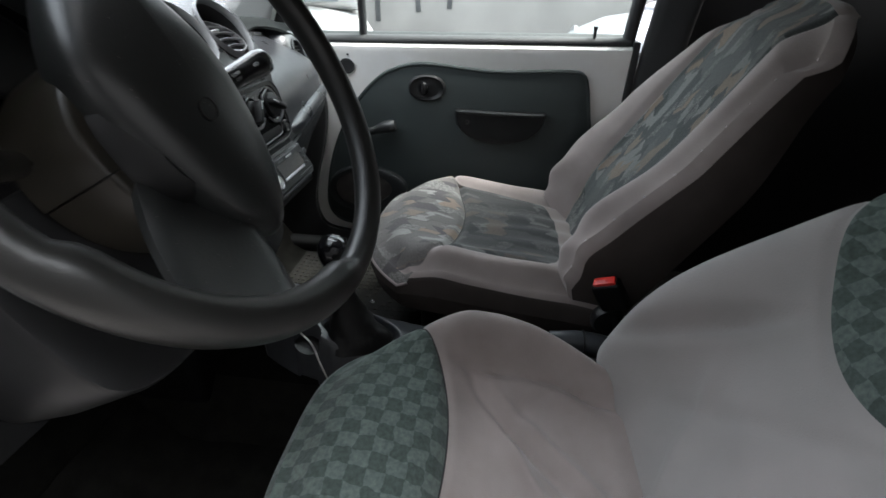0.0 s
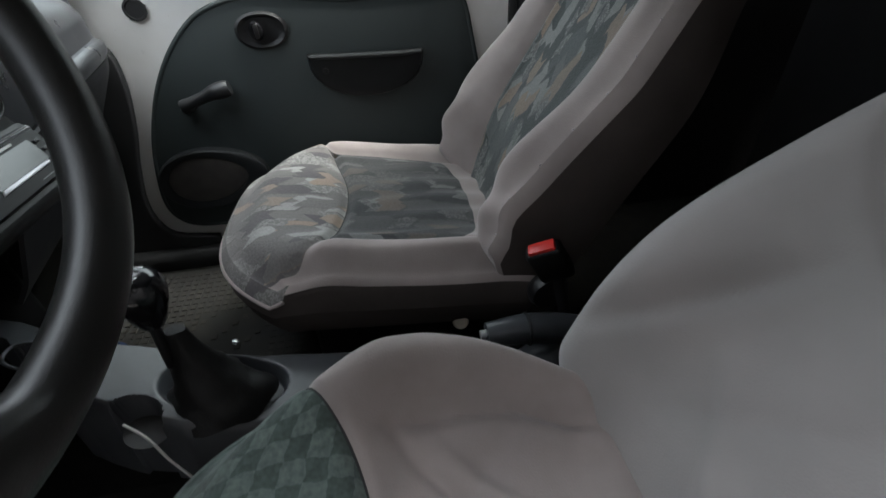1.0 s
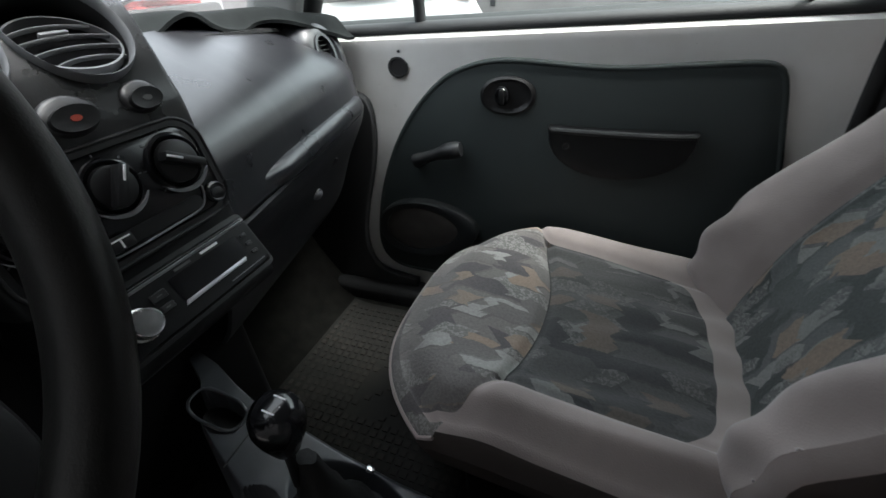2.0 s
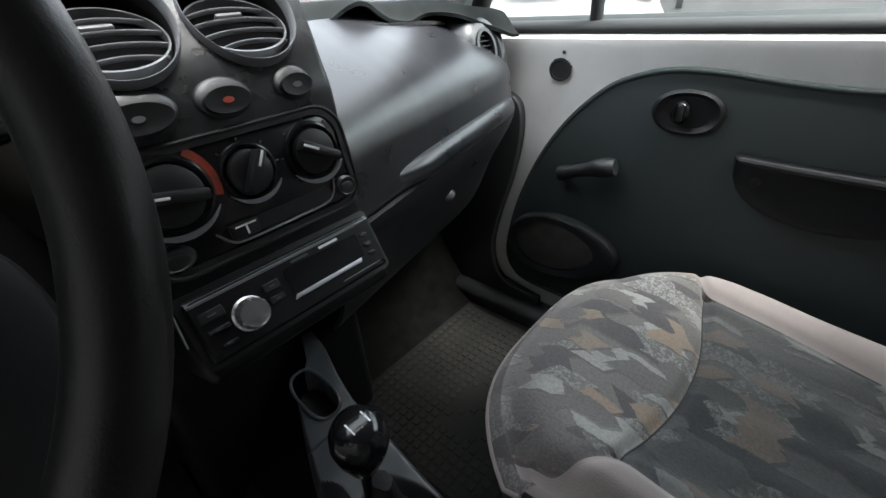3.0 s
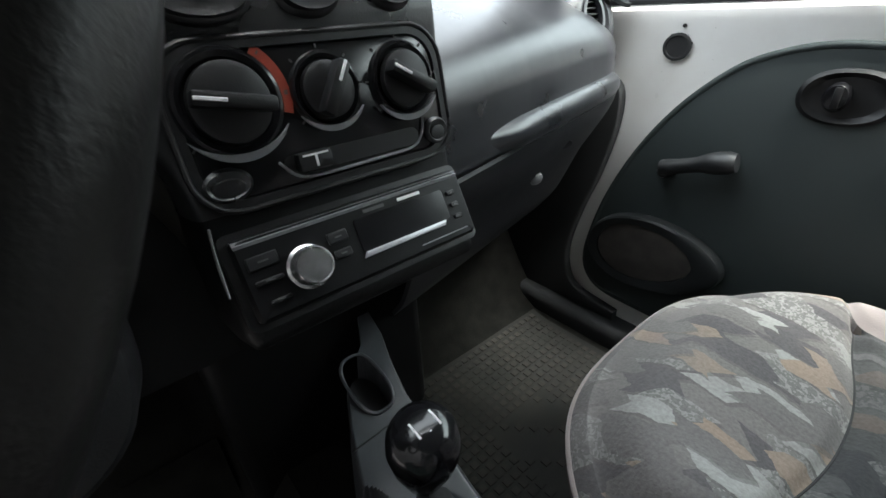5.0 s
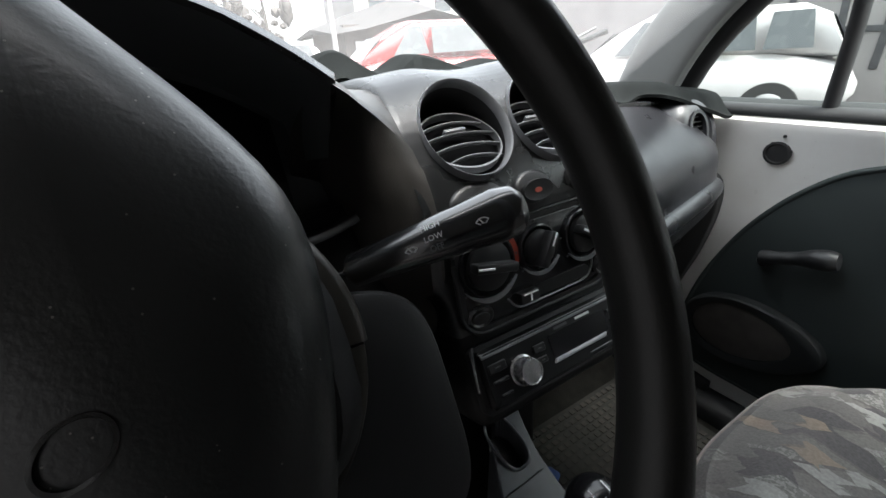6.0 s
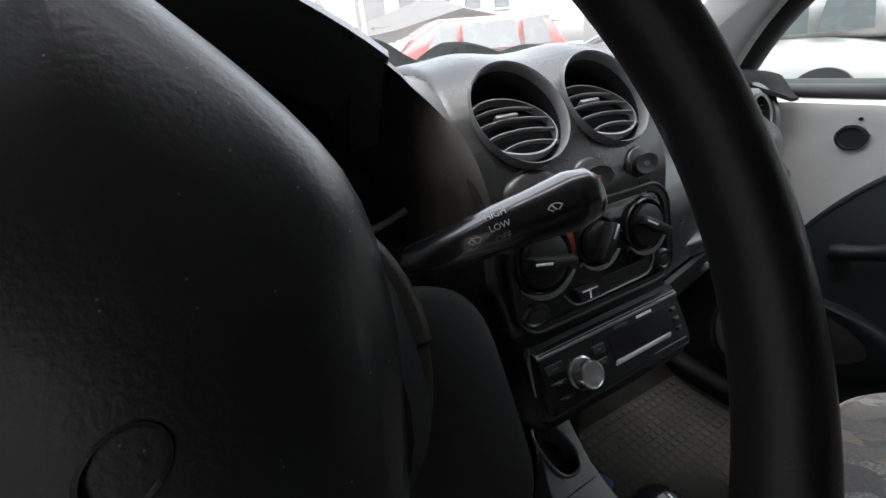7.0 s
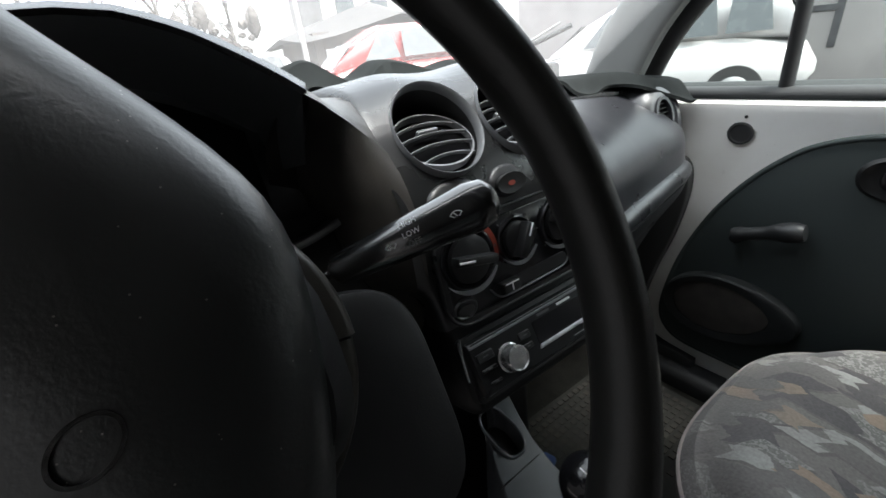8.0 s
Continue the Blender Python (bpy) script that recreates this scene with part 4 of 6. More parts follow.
# ---- centre stack ----
SX = 0.118
stack_prof = smooth_path([(0, y, z) for y, z in ((0.72, 0.545), (0.61, 0.566), (0.553, 0.582), (0.532, 0.597), (0.545, 0.624), (0.564, 0.66), (0.575, 0.70), (0.580, 0.735), (0.582, 0.775), (0.587, 0.800), (0.604, 0.835), (0.632, 0.872), (0.672, 0.893), (0.73, 0.893), (0.82, 0.85))], 5)


def stack(u, v):
    y, z = along_path(stack_prof, v)
    x = lerp(-1, 1, u)
    half = SX - 0.010 * step(0.74, 0.60, z) + 0.012 * step(0.80, 0.88, z)
    a = abs(x)
    roll = 0.0 if a < 0.86 else ((a - 0.86) / 0.14)
    if x < 0:
        # beside the vent it flows on into the shoulder
        roll *= 1 - step(0.69, 0.745, z) * step(0.885, 0.855, z)
    # brow over each vent
    brow = (0.006 + 0.005 * bump(abs(x), 0.46, 0.26)) * step(0.84, 0.885, z)
    return (x * half, y + 0.11 * roll ** 3 + 0.004 * roll, z + brow - 0.01 * roll ** 2 * step(0.8, 0.88, z))


def in_vent(x, y, z):
    """Inside one of the two big vent openings."""
    for cx in (-0.050, 0.050):
        p = VENT_M[cx] @ Vector((x, y, z))
        if abs(p.z) < 0.04 and (p.x / 0.0460) ** 2 + (p.y / 0.0480) ** 2 < 1:
            return True
    return False


VENT = {cx: frame_m((cx, 0.618, 0.857), (0, -0.80, 0.60)) for cx in (-0.050, 0.050)}
VENT_M = {k: m.inverted() for k, m in VENT.items()}
SPLIT = next(i for i, p in enumerate(stack_prof) if p.z > 0.672 and i > 8) / (len(stack_prof) - 1)
bm = sheet(lambda u, v: stack(u, lerp(SPLIT, 1, v)), 180, 220)
bmesh.ops.delete(bm, geom=[f for f in bm.faces if in_vent(*f.calc_center_median())], context="FACES")
part("centre_fascia", bm, M_DASH, dash, "charcoal centre stack with rounded shoulders")
# below the split the same skin is coloured black for the shade there
part("stack_lower_skin", sheet(lambda u, v: stack(u, lerp(0, SPLIT, v)), 60, 40), M_DEEPBLACK, dash, "lower stack skin, blackened for the shade round the radio")

for cx in (-0.050, 0.050):
    m = VENT[cx]
    o_, i_ = oval(0.0950, 0.0990, 48), oval(0.0885, 0.0930, 48)
    rings = [[(*p, -0.016) for p in o_], [(*p, 0.002) for p in o_], [(lerp(p[0], q[0], 0.3), lerp(p[1], q[1], 0.3), 0.0055) for p, q in zip(o_, i_)], [(lerp(p[0], q[0], 0.75), lerp(p[1], q[1], 0.75), 0.004) for p, q in zip(o_, i_)],
             [(*q, -0.003) for q in i_], [(*q, -0.006) for q in i_]]
    vent = part("vent", put(loft(rings, cap=False), m), M_RING, dash, "round grey vent ring")
    part("vent_back", put(slab(oval(0.088, 0.096, 32), -0.052, -0.048), m), M_VENTSHADE, vent)
    part("vent_bore", put(loft([[(*q, -0.0055) for q in i_], [(q[0] * 0.96, q[1] * 0.96, -0.03) for q in i_], [(q[0] * 0.93, q[1] * 0.93, -0.051) for q in i_]], cap=False), m), M_BLACK, vent, "black vent bore")
    tilt_m = m @ pose(0, -0.004, -0.014, -20, 0, 0)
    part("vent_barrel", put(ring_plate(oval(0.084, 0.075, 48), oval(0.0810, 0.0712, 48), -0.006, 0.002), tilt_m), M_RING, vent, "tilting vent barrel")
    # black plate stands for the dark depth behind the slats
    part("barrel_back", put(slab(oval(0.081, 0.072, 32), -0.013, -0.010), tilt_m), M_VENTSHADE, vent, "black plate for the shade behind the slats")
    for i, h in enumerate((-0.0245, -0.0095, 0.0055, 0.0205)):
        wv = 0.081 * math.sqrt(1 - (h / 0.0375) ** 2)
        bow = [(k, h + 0.0035 - 0.007 * k * k) for k in np.linspace(-1, 1, 11)]
        sl = part("vent_slat", put(loft([[(k * wv / 2, y + a, z) for a, z in ((-0.0007, -0.0022), (-0.0007, 0.0013), (-0.0003, 0.0018), (0.0003, 0.0018), (0.0007, 0.0013), (0.0007, -0.0022))] for k, y in bow]), tilt_m), M_RING, vent)
        if i == 2:
            part("slat_tab", put(box((-0.013, h + 0.0038, -0.004), (0.011, h + 0.0078, 0.0045), 0.0015), tilt_m), M_RING, sl)


def stack_frame(x, z, lift=0.0):
    """Axes on the stack's face at height z: local y up the face, local z out of it."""
    v = min(range(len(stack_prof)), key=lambda i: abs(stack_prof[i].z - z) if i < len(stack_prof) * 0.8 else 9)
    a, b = stack_prof[max(0, v - 2)], stack_prof[v + 2]
    d = (b - a).normalized()
    n_ = Vector((0, -d.z, d.y))
    p = stack_prof[v]
    t = (z - p.z) / d.z
    return frame_m(Vector((x, p.y + d.y * t, z)) + n_ * lift, n_)


# three oval switches, each with a bright upper lid and a hollow lower half
for x, w_, h_, lab in ((-0.062, 0.060, 0.034, "wide oval heated-screen switch"), (0.003, 0.046, 0.032, "oval hazard switch"), (0.066, 0.037, 0.029, "small oval switch")):
    m = stack_frame(x, 0.7985)
    def lid(k, z0, z1):
        return [(p[0] * k, p[1] * k, lerp(z0, z1, (p[1] * k / h_ + 0.5))) for p in oval(w_, h_)]
    sw = part("switch", put(loft([lid(1.04, -0.004, -0.003), lid(1.0, 0.0010, 0.0010), lid(0.93, 0.0034, 0.0020), lid(0.80, 0.0062, 0.0024), lid(0.62, 0.0078, 0.0026), lid(0.3, 0.0062, 0.0044)]), m), M_LIDSATIN, dash, lab)
    part("rocker", put(loft([[(p[0] * 0.84, p[1] * 0.66 - h_ * 0.12, 0.0030 + 0.08 * p[1]) for p in oval(w_, h_)], [(p[0] * 0.80, p[1] * 0.62 - h_ * 0.12, 0.0088 + 0.08 * p[1]) for p in oval(w_, h_)], [(p[0] * 0.42, p[1] * 0.36 - h_ * 0.12, 0.0078 + 0.06 * p[1]) for p in oval(w_, h_)]]), m), M_BLACK, sw)
    part("rocker_mark", put(slab(oval(0.009, 0.005, 16), 0.0074, 0.0084), m @ pose(0, -h_ * 0.12, 0)), M_WARM if x == 0.003 else M_GREYINK, sw)

# heater control panel
HM = frame_m((0.0, 0.5745, 0.7265), (0, -0.980, 0.200))
heater = thing("heater_panel", tuple(HM.translation), "gloss black heater control panel with three round dials", "heater panel")
part("fascia", put(slab(rrect(0.186, 0.086, 0.022), 0.0, 0.004, 0.002), HM), M_GLOSSBLACK, heater, "gloss black fascia")
part("fascia_rim", put(ring_plate(rrect(0.196, 0.096, 0.026), rrect(0.186, 0.086, 0.022), -0.002, 0.0055), HM), M_BLACK, heater)
part("fascia_bead", tube([HM @ Vector((a * 1.02, b * 1.03, 0.0048)) for a, b in rrect(0.196, 0.096, 0.026)], 0.0020, 8, True), M_BLACK, heater, "raised black border")
for x, y, r, ang in ((-0.0640, 0.014, 0.0315, 78), (-0.001, 0.013, 0.0245, -32), (0.062, 0.012, 0.027, 60)):
    m = HM @ pose(x, y, 0.004)
    dial = part("dial", put(lathe([(r * 1.03, 0), (r * 1.02, 0.002), (r * 0.98, 0.004), (r * 0.92, 0.0045), (r * 0.86, 0.003), (r * 0.80, 0.001)], 40), m), M_GLOSSBLACK, heater, "round dial")
    # pale plate put in for the reflection on the dial's lower rim
    cres = [(r * 1.10 * math.cos(radians(a)), r * 1.10 * math.sin(radians(a))) for a in range(-150, -29, 8)]
    cres += [(r * (1.10 - 0.16 * math.sin(math.pi * (a + 150) / 120)) * math.cos(radians(a)), r * (1.10 - 0.16 * math.sin(math.pi * (a + 150) / 120)) * math.sin(radians(a))) for a in range(-31, -150, -8)]
    part("dial_glint", put(slab(cres, 0.003, 0.0062), m), M_RING, dial, "pale crescent drawn for the dial's glint")
    part("dial_knob", put(join(lathe([(r * 0.76, 0.002), (r * 0.74, 0.007), (r * 0.62, 0.0085), (r * 0.1, 0.0085)], 32), box((-0.0045, -r * 0.74, 0.006), (0.0045, r * 0.74, 0.020), 0.0022)), m @ pose(0, 0, 0, 0, 0, ang)), M_BLACK, dial, "black grip knob")
    part("dial_pointer", put(box((-0.0011, r * 0.16, 0.0195), (0.0011, r * 0.72, 0.0206), 0.0004, 1), m @ pose(0, 0, 0, 0, 0, ang)), M_WHITEINK, dial)
    for k in range(7):
        a = radians(-130 + 260 * k / 6 + 90)
        part("dial_mark", put(box((-0.0012, -0.0006, 0.0), (0.0012, 0.0006, 0.0009)), m @ pose(r * 1.13 * math.cos(a), r * 1.13 * math.sin(a), 0, 0, 0, math.degrees(a))), M_GREYINK, dial)
# the red warm mark beside the first dial
arc = [(-0.0640 + 0.0315 * math.cos(radians(a)), 0.014 + 0.0315 * math.sin(radians(a))) for a in range(-18, 55, 6)] + [(-0.0640 + 0.0385 * math.cos(radians(a)), 0.014 + 0.0385 * math.sin(radians(a))) for a in range(54, -19, -6)]
part("warm_mark", put(slab(arc, 0.0035, 0.0047), HM), M_WARM, heater, "red warm-air mark")
part("contour_bead", tube([HM @ Vector((x, y, 0.005)) for x, y, _ in smooth_path([(-0.046, -0.026, 0), (-0.036, -0.037, 0), (-0.02, -0.040, 0), (0.03, -0.0395, 0), (0.060, -0.038, 0), (0.070, -0.030, 0), (0.074, -0.018, 0)], 6)], 0.0011, 8), M_RING, heater, "grey contour bead")
part("slider_track", put(slab(rrect(0.110, 0.013, 0.006), 0.0038, 0.005), HM @ pose(0.012, -0.030, 0)), M_BLACK, heater)
sl = part("slider", put(box((-0.012, -0.006, 0.004), (0.012, 0.006, 0.014), 0.002), HM @ pose(-0.024, -0.029, 0)), M_BLACK, heater, "small slider knob")
part("slider_mark", put(join(box((-0.009, 0.0035, 0.0135), (0.009, 0.0047, 0.0146)), box((-0.0008, -0.004, 0.0135), (0.0008, 0.0047, 0.0146))), HM @ pose(-0.024, -0.029, 0)), M_WHITEINK, sl)
for x, w_ in ((-0.080, 0.030), (0.085, 0.022)):
    bt = part("button", put(loft([[(*p, 0.0) for p in oval(w_, 0.021)], [(*p, 0.005) for p in oval(w_, 0.021)], [(*p, 0.007) for p in oval(w_ * 0.85, 0.017)], [(*p, 0.005) for p in oval(w_ * 0.65, 0.012)]]), HM @ pose(x, -0.030 if x > 0 else -0.032, 0.001)), M_DASH, heater, "small oval button")
    part("button_face", put(slab(oval(w_ * 0.66, 0.0115), 0.0045, 0.0066, 0.001), HM @ pose(x, -0.0315 if x > 0 else -0.0335, 0.001)), M_BLACK, bt)

# ---- radio ----
RM = frame_m((0, 0.5475, 0.6365), (0, -0.878, 0.479))
radio = thing("car_radio", tuple(RM.translation), "black single-slot car radio with a brushed steel volume knob", "radio")
part("radio_surround", put(ring_plate(rrect(0.196, 0.066, 0.006), rrect(0.186, 0.056, 0.004), -0.03, 0.003), RM), M_BLACK, radio)
part("fascia", put(loft([[(*p, -0.004) for p in rrect(0.186, 0.056, 0.004)], [(*p, 0.008) for p in rrect(0.186, 0.056, 0.004)], [(*p, 0.011) for p in rrect(0.182, 0.051, 0.005)], [(*p, 0.011) for p in rrect(0.17, 0.04, 0.004)]]), RM), M_FACEPLATE, radio, "black fascia")
part("top_trim", put(loft([[(x, y, z) for y, z in ((0.0215, 0.0112), (0.0262, 0.0105), (0.0275, 0.006), (0.0235, 0.0122))] for x in (-0.0915, 0.0915)]), RM), M_RING, radio, "grey upper trim")
part("display", put(slab(rrect(0.082, 0.024, 0.002), 0.0105, 0.0118), RM @ pose(0.030, 0.003, 0)), M_GLOSSBLACK, radio, "dark display window")
part("slot_trim", put(slab([(-0.0125, -0.0135), (0.0635, -0.0135), (0.0655, -0.0095), (-0.0095, -0.0095)], 0.0105, 0.0135, 0.0006), RM), M_SILVER, radio, "silver strip under the display")
knob = part("volume_knob", put(lathe([(0.0150, 0.010), (0.0150, 0.013), (0.0132, 0.014), (0.0128, 0.0262), (0.0120, 0.0275), (0.0112, 0.0276), (0.0108, 0.0266), (0.007, 0.0268), (0.001, 0.0270)], 40), RM @ pose(-0.052, -0.004, 0)), M_KNOBFACE, radio, "brushed steel volume knob")
for x, y, w_, h_ in ((-0.078, 0.010, 0.020, 0.009), (-0.078, -0.003, 0.018, 0.0035), (-0.076, -0.017, 0.014, 0.003), (-0.026, 0.008, 0.015, 0.008), (-0.026, -0.004, 0.013, 0.006), (0.079, 0.010, 0.008, 0.004), (0.079, 0.000, 0.008, 0.004), (0.079, -0.010, 0.008, 0.004)):
    k = part("key", put(box((-w_ / 2, -h_ / 2, 0.0105), (w_ / 2, h_ / 2, 0.0132), 0.0008, 1), RM @ pose(x, y, 0)), M_BLACK, radio)
    part("key_mark", put(box((-w_ / 6, -0.0006, 0.013), (w_ / 6, 0.0006, 0.0137)), RM @ pose(x, y, 0)), M_GREYINK, k)
for x, w_, c in ((0.008, 0.018, M_GREYINK), (0.040, 0.021, M_WHITEINK)):
    part("lettering_bar", put(box((-w_ / 2, -0.0012, 0.0113), (w_ / 2, 0.0012, 0.0122)), RM @ pose(x, 0.0185, 0)), c, radio)
part("thin_line", put(box((-0.018, -0.0004, 0.0105), (0.03, 0.0004, 0.0116)), RM @ pose(0.055, -0.0215, 0)), M_RING, radio)
part("bent_bracket", tube(smooth_path([(-0.100, 0.550, 0.678), (-0.102, 0.546, 0.662), (-0.103, 0.540, 0.645), (-0.1035, 0.5365, 0.637)], 5), 0.0008, 6, flat=1.6), M_METAL, radio, "bare metal edge beside the slot")

# lower stack opening: an added black box stands in for its shade
part("lower_filler", box((-0.125, 0.745, 0.15), (0.185, 1.06, 0.560), 0.02, 3), M_DEEPBLACK, dash, "added black box filling the shaded hollow under the radio")

# ---- instrument binnacle ----
BX = -0.325
HOOD = [(-0.325, 0.9600), (-0.308, 0.9612), (-0.291, 0.9615), (-0.27, 0.9592), (-0.255, 0.9545), (-0.24, 0.948), (-0.224, 0.9388), (-0.21, 0.930), (-0.197, 0.9208), (-0.187, 0.9130)]


def hood_ring(y, grow, dz=0.0):
    """Arch of the hood at depth y; it runs out where the shoulder begins."""
    out = []
    for i in range(41):
        a = radians(205 - 172 * i / 40)
        c, s_ = math.cos(a), math.sin(a)
        if c < 0:
            out.append((BX - 0.172 * abs(c) ** 0.76 - grow * min(1, 2 * abs(c)), y, 0.842 + dz + (0.118 + grow) * (s_ if s_ > 0 else s_ * 0.55)))
        else:
            # on the tunnel side the arch falls in a long slope to the shoulder
            x = lerp(BX, -0.187, (90 - math.degrees(a)) / 57)
            out.append((x + grow * c, y, along(HOOD, x) + dz + grow))
    # behind the lip the arch turns down into the shoulder
    x, _, z = out[-1]
    k = max(0.02, step(0.556, 0.60, y))
    return out + [(x + 0.003 * k * j, y, z - 0.012 * k * j) for j in (1, 2, 3)]


hood = part("instrument_hood", loft([hood_ring(0.80, 0.004, -0.045), hood_ring(0.70, 0.005, -0.026), hood_ring(0.62, 0.004, -0.011), hood_ring(0.575, 0.0035, -0.002), hood_ring(0.556, 0.001), hood_ring(0.549, -0.0025), hood_ring(0.552, -0.005)], cap=False, closed=False), M_DASH, dash, "charcoal hood over the instruments")
part("hood_lining", loft([hood_ring(0.552, -0.005), hood_ring(0.60, -0.008, -0.012), hood_ring(0.69, -0.010, -0.028)], cap=False, closed=False), M_LINING, hood, "lining inside the hood, lightened for haze")
part("gauge_backing", put(slab([(x - BX, z - 0.842) for x, y, z in hood_ring(0, -0.014, -0.020)] + [(0.20, 0.02), (0.20, -0.06), (-0.14, -0.06)], -0.006, 0.0), frame_m((BX, 0.675, 0.842), (0, -1, 0))), M_LINING, hood)
part("gauge_window", thicken(sheet(lambda u, v: (BX + lerp(-0.145, 0.118, u), lerp(0.635, 0.670, v), lerp(0.80, 0.93, v) - 0.05 * (2 * u - 1) ** 2 * v), 12, 6), 0.002), M_GLOSSBLACK, hood, "dark instrument window")
for cx, r in ((-0.080, 0.042), (0.030, 0.042)):
    part("gauge_ring", put(lathe([(r, 0), (r, 0.004), (r - 0.003, 0.005), (r - 0.004, 0.001)], 40), frame_m((BX + cx, 0.628, 0.862), (0, -0.92, 0.39))), M_BLACK, hood)
LIP = smooth_path([(BX - 0.165, 0.556, 0.838), (BX - 0.140, 0.556, 0.812), (BX - 0.09, 0.570, 0.800), (BX, 0.596, 0.793), (BX + 0.08, 0.622, 0.788), (-0.200, 0.636, 0.7835), (-0.177, 0.641, 0.785), (-0.155, 0.640, 0.792)], 6)
part("hood_lower_lip", thicken(sheet(lambda u, v: LIP[round(u * (len(LIP) - 1))] + Vector((0, 0.05 * v, -0.010 * v + 0.006 * math.sin(math.pi * v))), len(LIP) - 1, 6), 0.005), M_LINING, hood, "curved lip under the instruments")
# the pale colour of this bead gives the lip its highlight
part("hood_lip_highlight", tube(LIP, 0.0036, 10), M_RING, hood, "pale grey bead for the highlight on the lip under the instruments")
# dash skin between hood and stack, and on the far side
part("driver_face", thicken(sheet(lambda u, v: (lerp(-0.655, -0.10, u), lerp(0.60, 0.66, v) + 0.10 * abs(lerp(-0.655, -0.10, u) + 0.33) ** 1.0 * 0.2, lerp(0.55, 0.80, v)), 30, 12), 0.006), M_DEEPBLACK, dash, "black lower driver-side fascia")
def ridge(x):
    """The crest that runs from the hood down to the vents: y and z at x."""
    return along([(-0.19, 0.553), (-0.158, 0.588), (-0.13, 0.602), (-0.106, 0.610)], x), along([(-0.19, 0.909), (-0.172, 0.900), (-0.158, 0.891), (-0.145, 0.881), (-0.13, 0.868), (-0.106, 0.845)], x)


def shoulder_low(t):
    """Under the crest the skin rolls inwards, flat beside the vents and deep beside the instruments."""
    x = lerp(-0.190, -0.106, t)
    y, z = ridge(x)
    deep = along([(0, 0.700), (0.26, 0.690), (0.38, 0.655), (0.46, 0.630), (0.58, 0.612), (0.75, 0.597), (1.0, 0.5805)], t)
    floor_ = along([(0, 0.74), (0.5, 0.69), (1.0, 0.568)], t)
    rows = [(x, floor_ + 0.06, 0.62), (x, lerp(floor_, deep, 0.4) + 0.02, 0.68), (x, lerp(floor_, deep, 0.8), 0.74), (x, deep, 0.78)]
    for k in np.linspace(0.12, 1, 14):
        w_ = k ** 0.7
        hollow, round_ = 1 - (1 - k) ** 0.6, k ** 1.25
        rows.append((x - 0.010 * (1 - t) * math.sin(math.pi * k), lerp(deep, y + 0.003, lerp(hollow, round_, step(0.25, 0.6, t))), lerp(0.78, z, w_)))
    return rows


def shoulder_high(t):
    x = lerp(-0.190, -0.106, t)
    y, z = ridge(x)
    top_z = lerp(0.904, 0.893, t)
    return [(x, y + 0.003, z), (x, y + 0.010, z + 0.005), (x, lerp(y, 0.67, 0.4), lerp(z, top_z, 0.55)), (x, lerp(y, 0.67, 0.7), lerp(z, top_z, 0.88)), (x, 0.67, top_z), (x, 0.73, top_z - 0.002), (x, 0.80, 0.86)]


part("shoulder", loft([shoulder_low(t) + shoulder_high(t)[1:] for t in np.linspace(0, 1, 24)], closed=False, cap=False), M_SHOULDER, dash, "shoulder between instruments and vents, brown for reflected light")
part("driver_end", thicken(sheet(lambda u, v: (lerp(-0.655, -0.49, u), lerp(0.60, 0.82, v) - 0.02 * u, lerp(0.62, 0.835, math.sin(v * 1.57))), 12, 12), 0.006), M_DASH, dash)

# ---- felt mat on the dash ----


def dmat(u, v):
    x = lerp(-0.16, 0.655, u)
    wav = 0.010 * math.sin(31 * x) + 0.007 * math.sin(67 * x + 1.0)
    edge = along([(-0.16, 0.775), (0.13, 0.785), (0.20, 0.81), (0.30, 0.815), (0.48, 0.80), (0.545, 0.765), (0.60, 0.728), (0.655, 0.715)], x) + 0.5 * wav
    back = 1.13 - 0.12 * (x / 0.65) ** 2
    y = lerp(edge, back, v)
    z = lerp(0.908 + 0.018 * bump(x, -0.10, 0.035) + 0.008 * bump(x, 0.0, 0.025), 0.858 - 0.075 * max(0.0, x - 0.25) ** 1.3, step(0.12, 0.26, x))
    # the front edge lies down in places and arches up between them
    arch = (0.5 - 0.5 * math.cos(2 * math.pi * (x - 0.25) / (0.16 + 0.05 * (x - 0.2)))) ** 1.4
    lie = step(0.14, 0.0, v) * step(0.16, 0.24, x)
    z -= lie * (0.030 - 0.028 * arch * step(0.56, 0.42, x)) + step(0.45, 0.0, v) * 0.028 * step(0.52, 0.65, x)
    z -= 0.030 * step(0.05, 0.0, v) * step(0.24, 0.14, x)
    z += 0.005 * math.sin(52 * x + 6 * v) * (1 - v) * step(0.2, 0.1, x) + 0.003 * math.sin(38 * x + 9 * v) * (1 - v)
    return (x, y, lerp(z, 0.858 - 0.05 * (x / 0.65) ** 4, step(0.12, 0.6, v)))


solo("dash_mat", thicken(sheet(dmat, 260, 50), 0.006), M_CLOTH, (0.25, 0.95, 0.83), "dark felt dash mat with a wavy loose edge", "dash mat")

# ---- steering column and stalk ----
WC = Vector((-0.312, 0.397, 0.845))
WA = radians(27)
WM = frame_m(WC, (0, -math.cos(WA), math.sin(WA)))  # local y up the wheel, z towards the driver
col = thing("steering_column", tuple(WM @ Vector((0, 0, -0.1))), "black steering column shroud with wiper stalk", "steering column")
